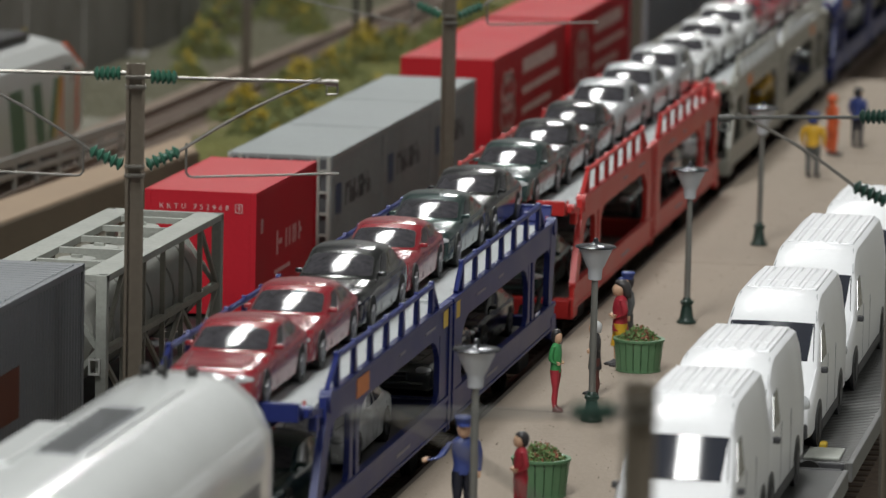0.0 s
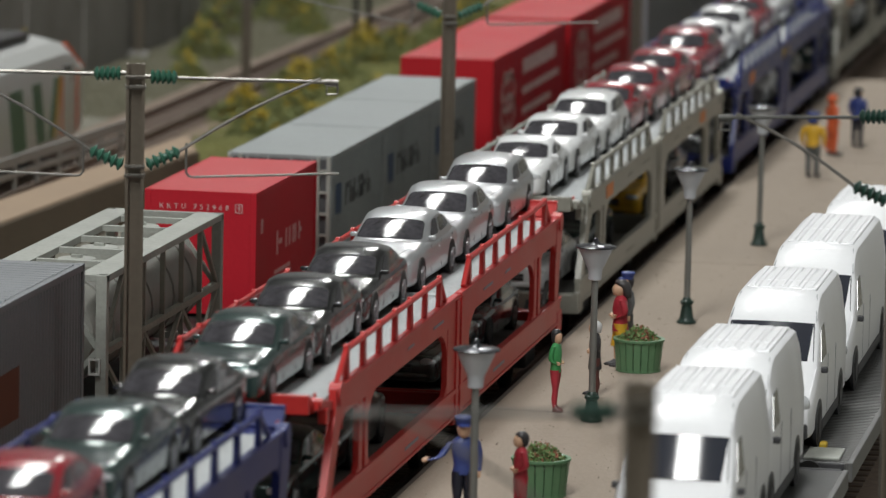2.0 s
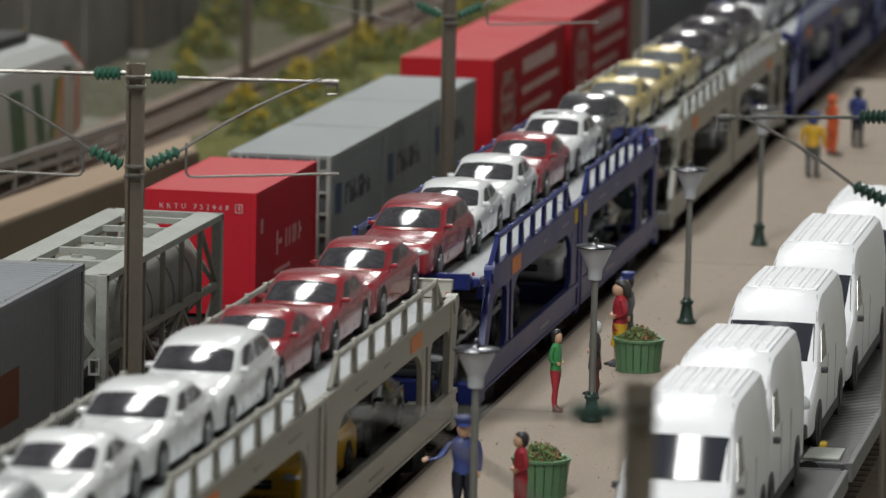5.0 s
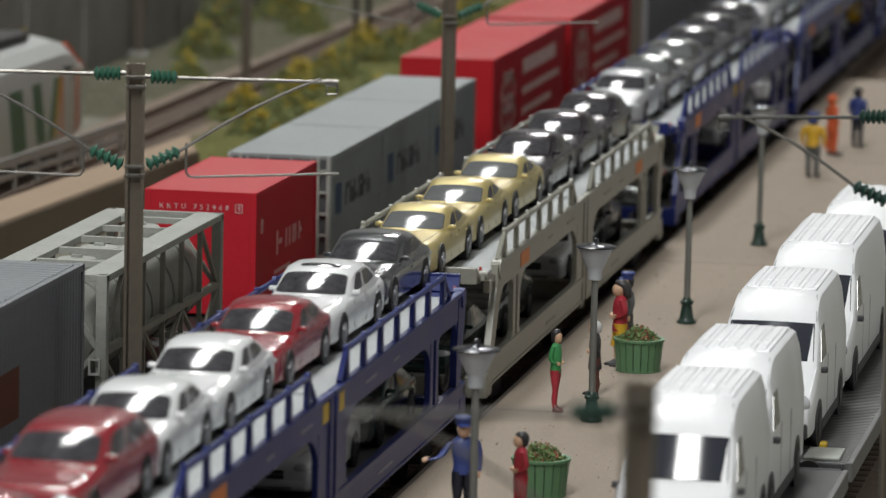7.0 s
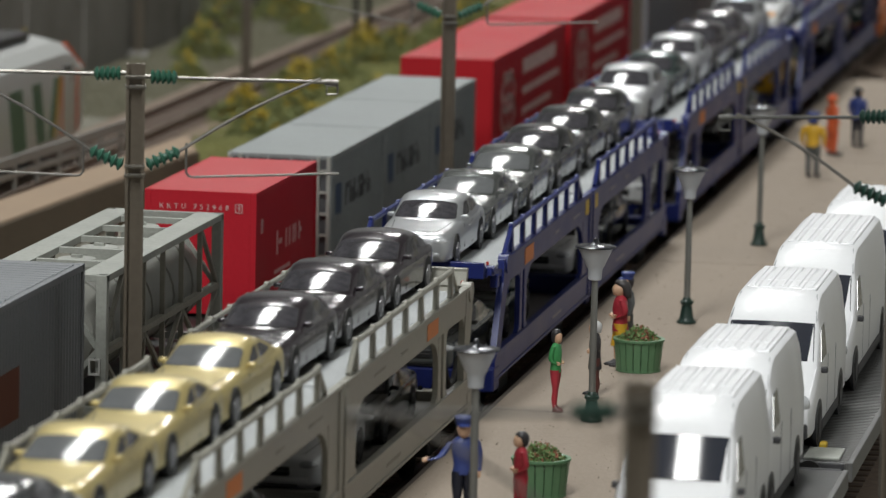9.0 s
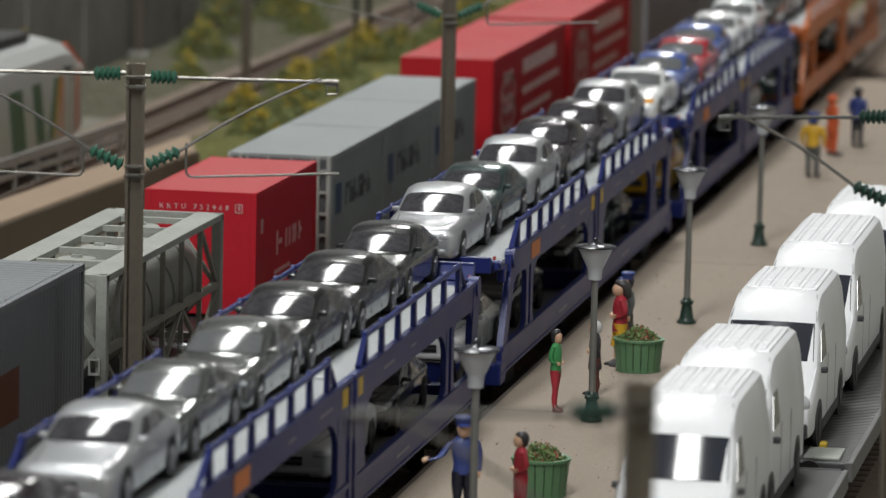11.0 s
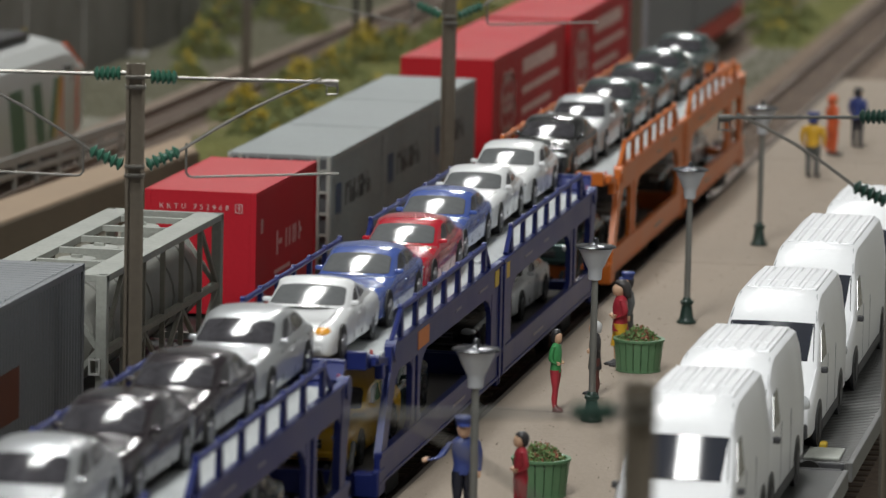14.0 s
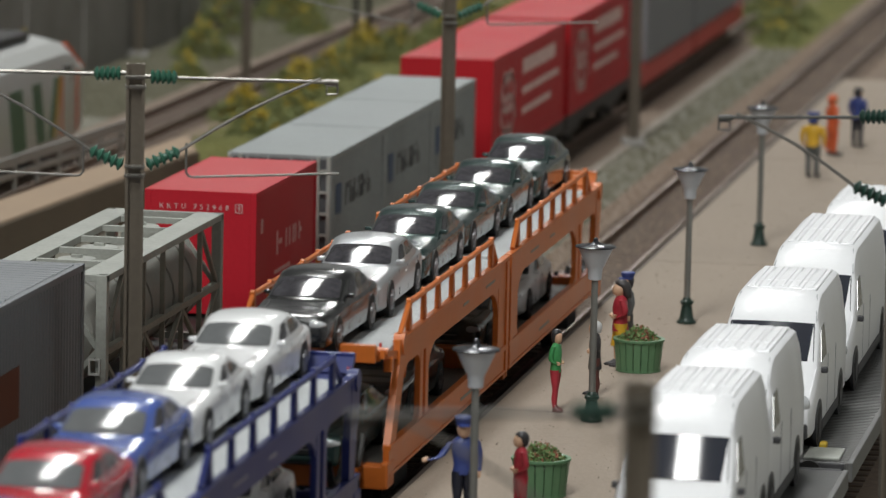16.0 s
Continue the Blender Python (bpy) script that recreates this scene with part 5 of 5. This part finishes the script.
figure(41.0, 872, 120, "painted figure in orange overalls on the platform", "orange", "orange", "orange", height=20.5, slim=1.25, coat=2)
figure(46.6, 899, 150, "painted figure in blue jacket and dark trousers", "blue", "navy", "dark", height=20.5, slim=1.15)

# ---- the far side of the layout ----
m_beige = mat("beige_ramp", (0.38, 0.28, 0.19), 0.85, scale=12, second=(0.28, 0.20, 0.14))
m_rampside = mat("brown_ramp_side", (0.20, 0.155, 0.11), 0.85, scale=30, second=(0.13, 0.10, 0.07))
m_stonewall = mat("grey_stone_wall", (0.33, 0.32, 0.30), 0.9, scale=28, bump=0.4, second=(0.12, 0.115, 0.105))
m_fence = mat("grey_railing", (0.25, 0.245, 0.23), 0.5, scale=60)
ramp = part("loading_ramp", loft(B(), [[(-205, 300, z), (-186, 300, z), (-156.2, 798, z), (-169, 836, z)] for z in (-5, 9.6)]), m_beige)
tagged(ramp, "beige concrete loading ramp beside the track", "platform", kind="structure")
part("ramp_side", loft(B(), [[(-185.9, 300, z), (-185.1, 300, z), (-155.3, 798, z), (-156.1, 798, z)] for z in (-5, 9.0)]), m_rampside, ramp, "dark brown side face")
wall = part("retaining_wall", box(B(), -330, -288, 600, 2000, -5, 75), m_stonewall)
tagged(wall, "dark grey mottled retaining wall", "wall", kind="structure")
for k in range(16):
    part("wall_pier", box(B(), -288.2, -287.2, 640 + k * 85, 652 + k * 85, -5, 76, .8), m_stonewall, wall)


def fence(x, y0, y1, z):
    f = thing("fence", "pale grey two-bar railing beside the far track", "fence")
    f.matrix_basis = at(x, y0, z, -4)
    n = int((y1 - y0) / 20)
    for zz, hh in ((4.6, .9), (8.8, 1.5)):
        part("bar", box(B(), -.5, .5, 0, y1 - y0, zz - hh, zz + hh), m_fence, f)
    post = None
    for i in range(n + 1):
        if post is None:
            post = part("post", box(B(), -.6, .6, -.6, .6, 0, 10.0), m_fence, f)
        else:
            o = new("post", post.data)
            o.parent = f
            o.matrix_basis = at(0, 20 * i, 0)


fence(-192, 560, 800, 9.6)
# a second locomotive waiting on the far track
m_lime = mat("green_stripe", (0.05, 0.13, 0.08), 0.4)
m_ystripe = mat("ochre_stripe", (0.45, 0.28, 0.05), 0.4)
m_ostripe = mat("orange_stripe", (0.55, 0.10, 0.04), 0.4)
m_loco2 = mat("pale_grey_loco_paint", (0.50, 0.51, 0.50), 0.3, var=0.06)
l2 = thing("locomotive", "pale grey locomotive with green, ochre and orange stripes", "locomotive")
l2.matrix_basis = at(-226, 760, 0)
rings = []
for y, k, dz in ((-100, 1, 0), (66, 1, 0), (76, 1, -.4), (84, .99, -1.6), (91, .97, -3.8), (97, .93, -7.2), (101, .88, -11.0), (103, .80, -14)):
    half = [(0, 7), (16 * k, 7), (17 * k, 10), (17 * k, 29), (16 * k, 35.5 + dz), (12 * k, 39.5 + dz), (5, 41 + dz), (0, 41.3 + dz)]
    rings.append([(a, y, b) for a, b in half] + [(-a, y, b) for a, b in half[-2:0:-1]])
part("body", loft(B(), rings), m_loco2, l2, smooth=True, angle=30)
for y0, y1, lean, mm in ((37, 47, 7, m_lime), (50, 55, -7, m_lime), (56, 60, -7, m_ystripe), (66, 68, 0, m_ostripe), (85, 87, 0, m_ostripe), (8, 24, 6, m_lime)):
    part("stripe", loft(B(), [[(x, y0, 9), (x, y1, 9), (x, y1 - lean, 29), (x, y0 - lean, 29)] for x in (16.95, 17.15)]), mm, l2)
part("cab_window", box(B(), 16.6, 16.95, 70, 80, 25.5, 31.5, .1), m_vanwin, l2)
part("cab_edge", beam(B(), (11.5, 90, 37.0), (14.8, 99, 28.5), 2.0, 1.0), m_ostripe, l2, "orange cab edge")
part("roof_gear", box(B(), -8, 8, 16, 58, 40.6, 44.0, .8), m_black, l2)
for y in (-70, -50, 50, 70):
    wheelset(l2, y, 6)

# two slender posts on the far verge
for x, y in ((-195.5, 1240), (-196.3, 1270)):
    p = thing("lineside_post", "dark slender lineside post among yellow-green shrubs", "post", "lineside posts")
    p.matrix_basis = at(x, y, -5)
    part("pole", lathe(B(), [(1.25, 0), (1.2, 30), (.9, 78)], 12), m_black, p, smooth=True)
    part("foot", box(B(), -2.4, 2.4, -2.4, 2.4, 0, 1.6, .3), m_base, p)

# ---- shrubs ----
m_shrub = mat("olive_foam_shrub", (0.23, 0.245, 0.09), 0.95, scale=120, second=(0.10, 0.12, 0.04))
m_flower = mat("yellow_foam_flowers", (0.64, 0.47, 0.05), 0.9, scale=300, second=(0.24, 0.19, 0.03))


def shrub(x, y, r, h, yellow, label):
    t = thing("shrub", label, "shrub", "lineside shrubs")
    t.matrix_basis = at(x, y, -5)
    bm = B()
    for k in range(5):
        a = k * 1.26 + random.random()
        rod(bm, (0, 0, 0), (r * .5 * math.cos(a), r * .5 * math.sin(a), h * .7), .6, .25, seg=5)
    part("stem", bm, m_sleeper, t)
    part("foliage", clump(int(26 * r), r, r, h, 1.0, 1.5), m_shrub, t)
    if yellow:
        part("blossom", clump(int(yellow * r * 1.1), r * .55, r * .55, h * 1.2, 2.5, 1.5), m_flower, t)


for x, y, r, h, ye in [(-187, 1000, 16, 11, 16), (-172, 960, 13, 7, 6), (-189, 1105, 17, 11, 16), (-182, 1050, 14, 8, 4), (-190, 1170, 15, 10, 5), (-191, 1235, 18, 13, 12), (-186, 1290, 16, 10, 3),
                       (-243, 1140, 9, 9, 6), (-240, 1350, 12, 10, 3), (-176, 1360, 18, 12, 3), (-180, 1430, 18, 14, 6),
                       (-165, 1015, 12, 6, 2), (-160, 1120, 12, 6, 2), (-42, 1440, 17, 12, 2), (-50, 1500, 20, 16, 2), (-38, 1390, 12, 8, 3), (-258, 1230, 14, 14, 4), (-262, 1410, 18, 18, 6),
                       (-274, 1010, 10, 26, 1), (-272, 1320, 13, 24, 2), (-275, 1480, 20, 42, 4), (-268, 1560, 20, 36, 9)]:
    shrub(x, y, r, h, ye, "low yellow-flowering shrub on dry ground" if ye > 5 else "low olive green shrub on dry ground")


# ---- the train rolls towards the camera's side at an even pace ----
def motions():
    for ob, place, i, x, y, z, turn in MOVERS:
        walk(ob, [(t, at(x, place(i, t) + y, z, turn)) for t in (0.0, 8.0, 16.0)])
    walk(loco, [(t, at(0, wagon_y(0, t) + LOCO_AHEAD, 0)) for t in (0.0, 8.0, 16.0)])


motions()
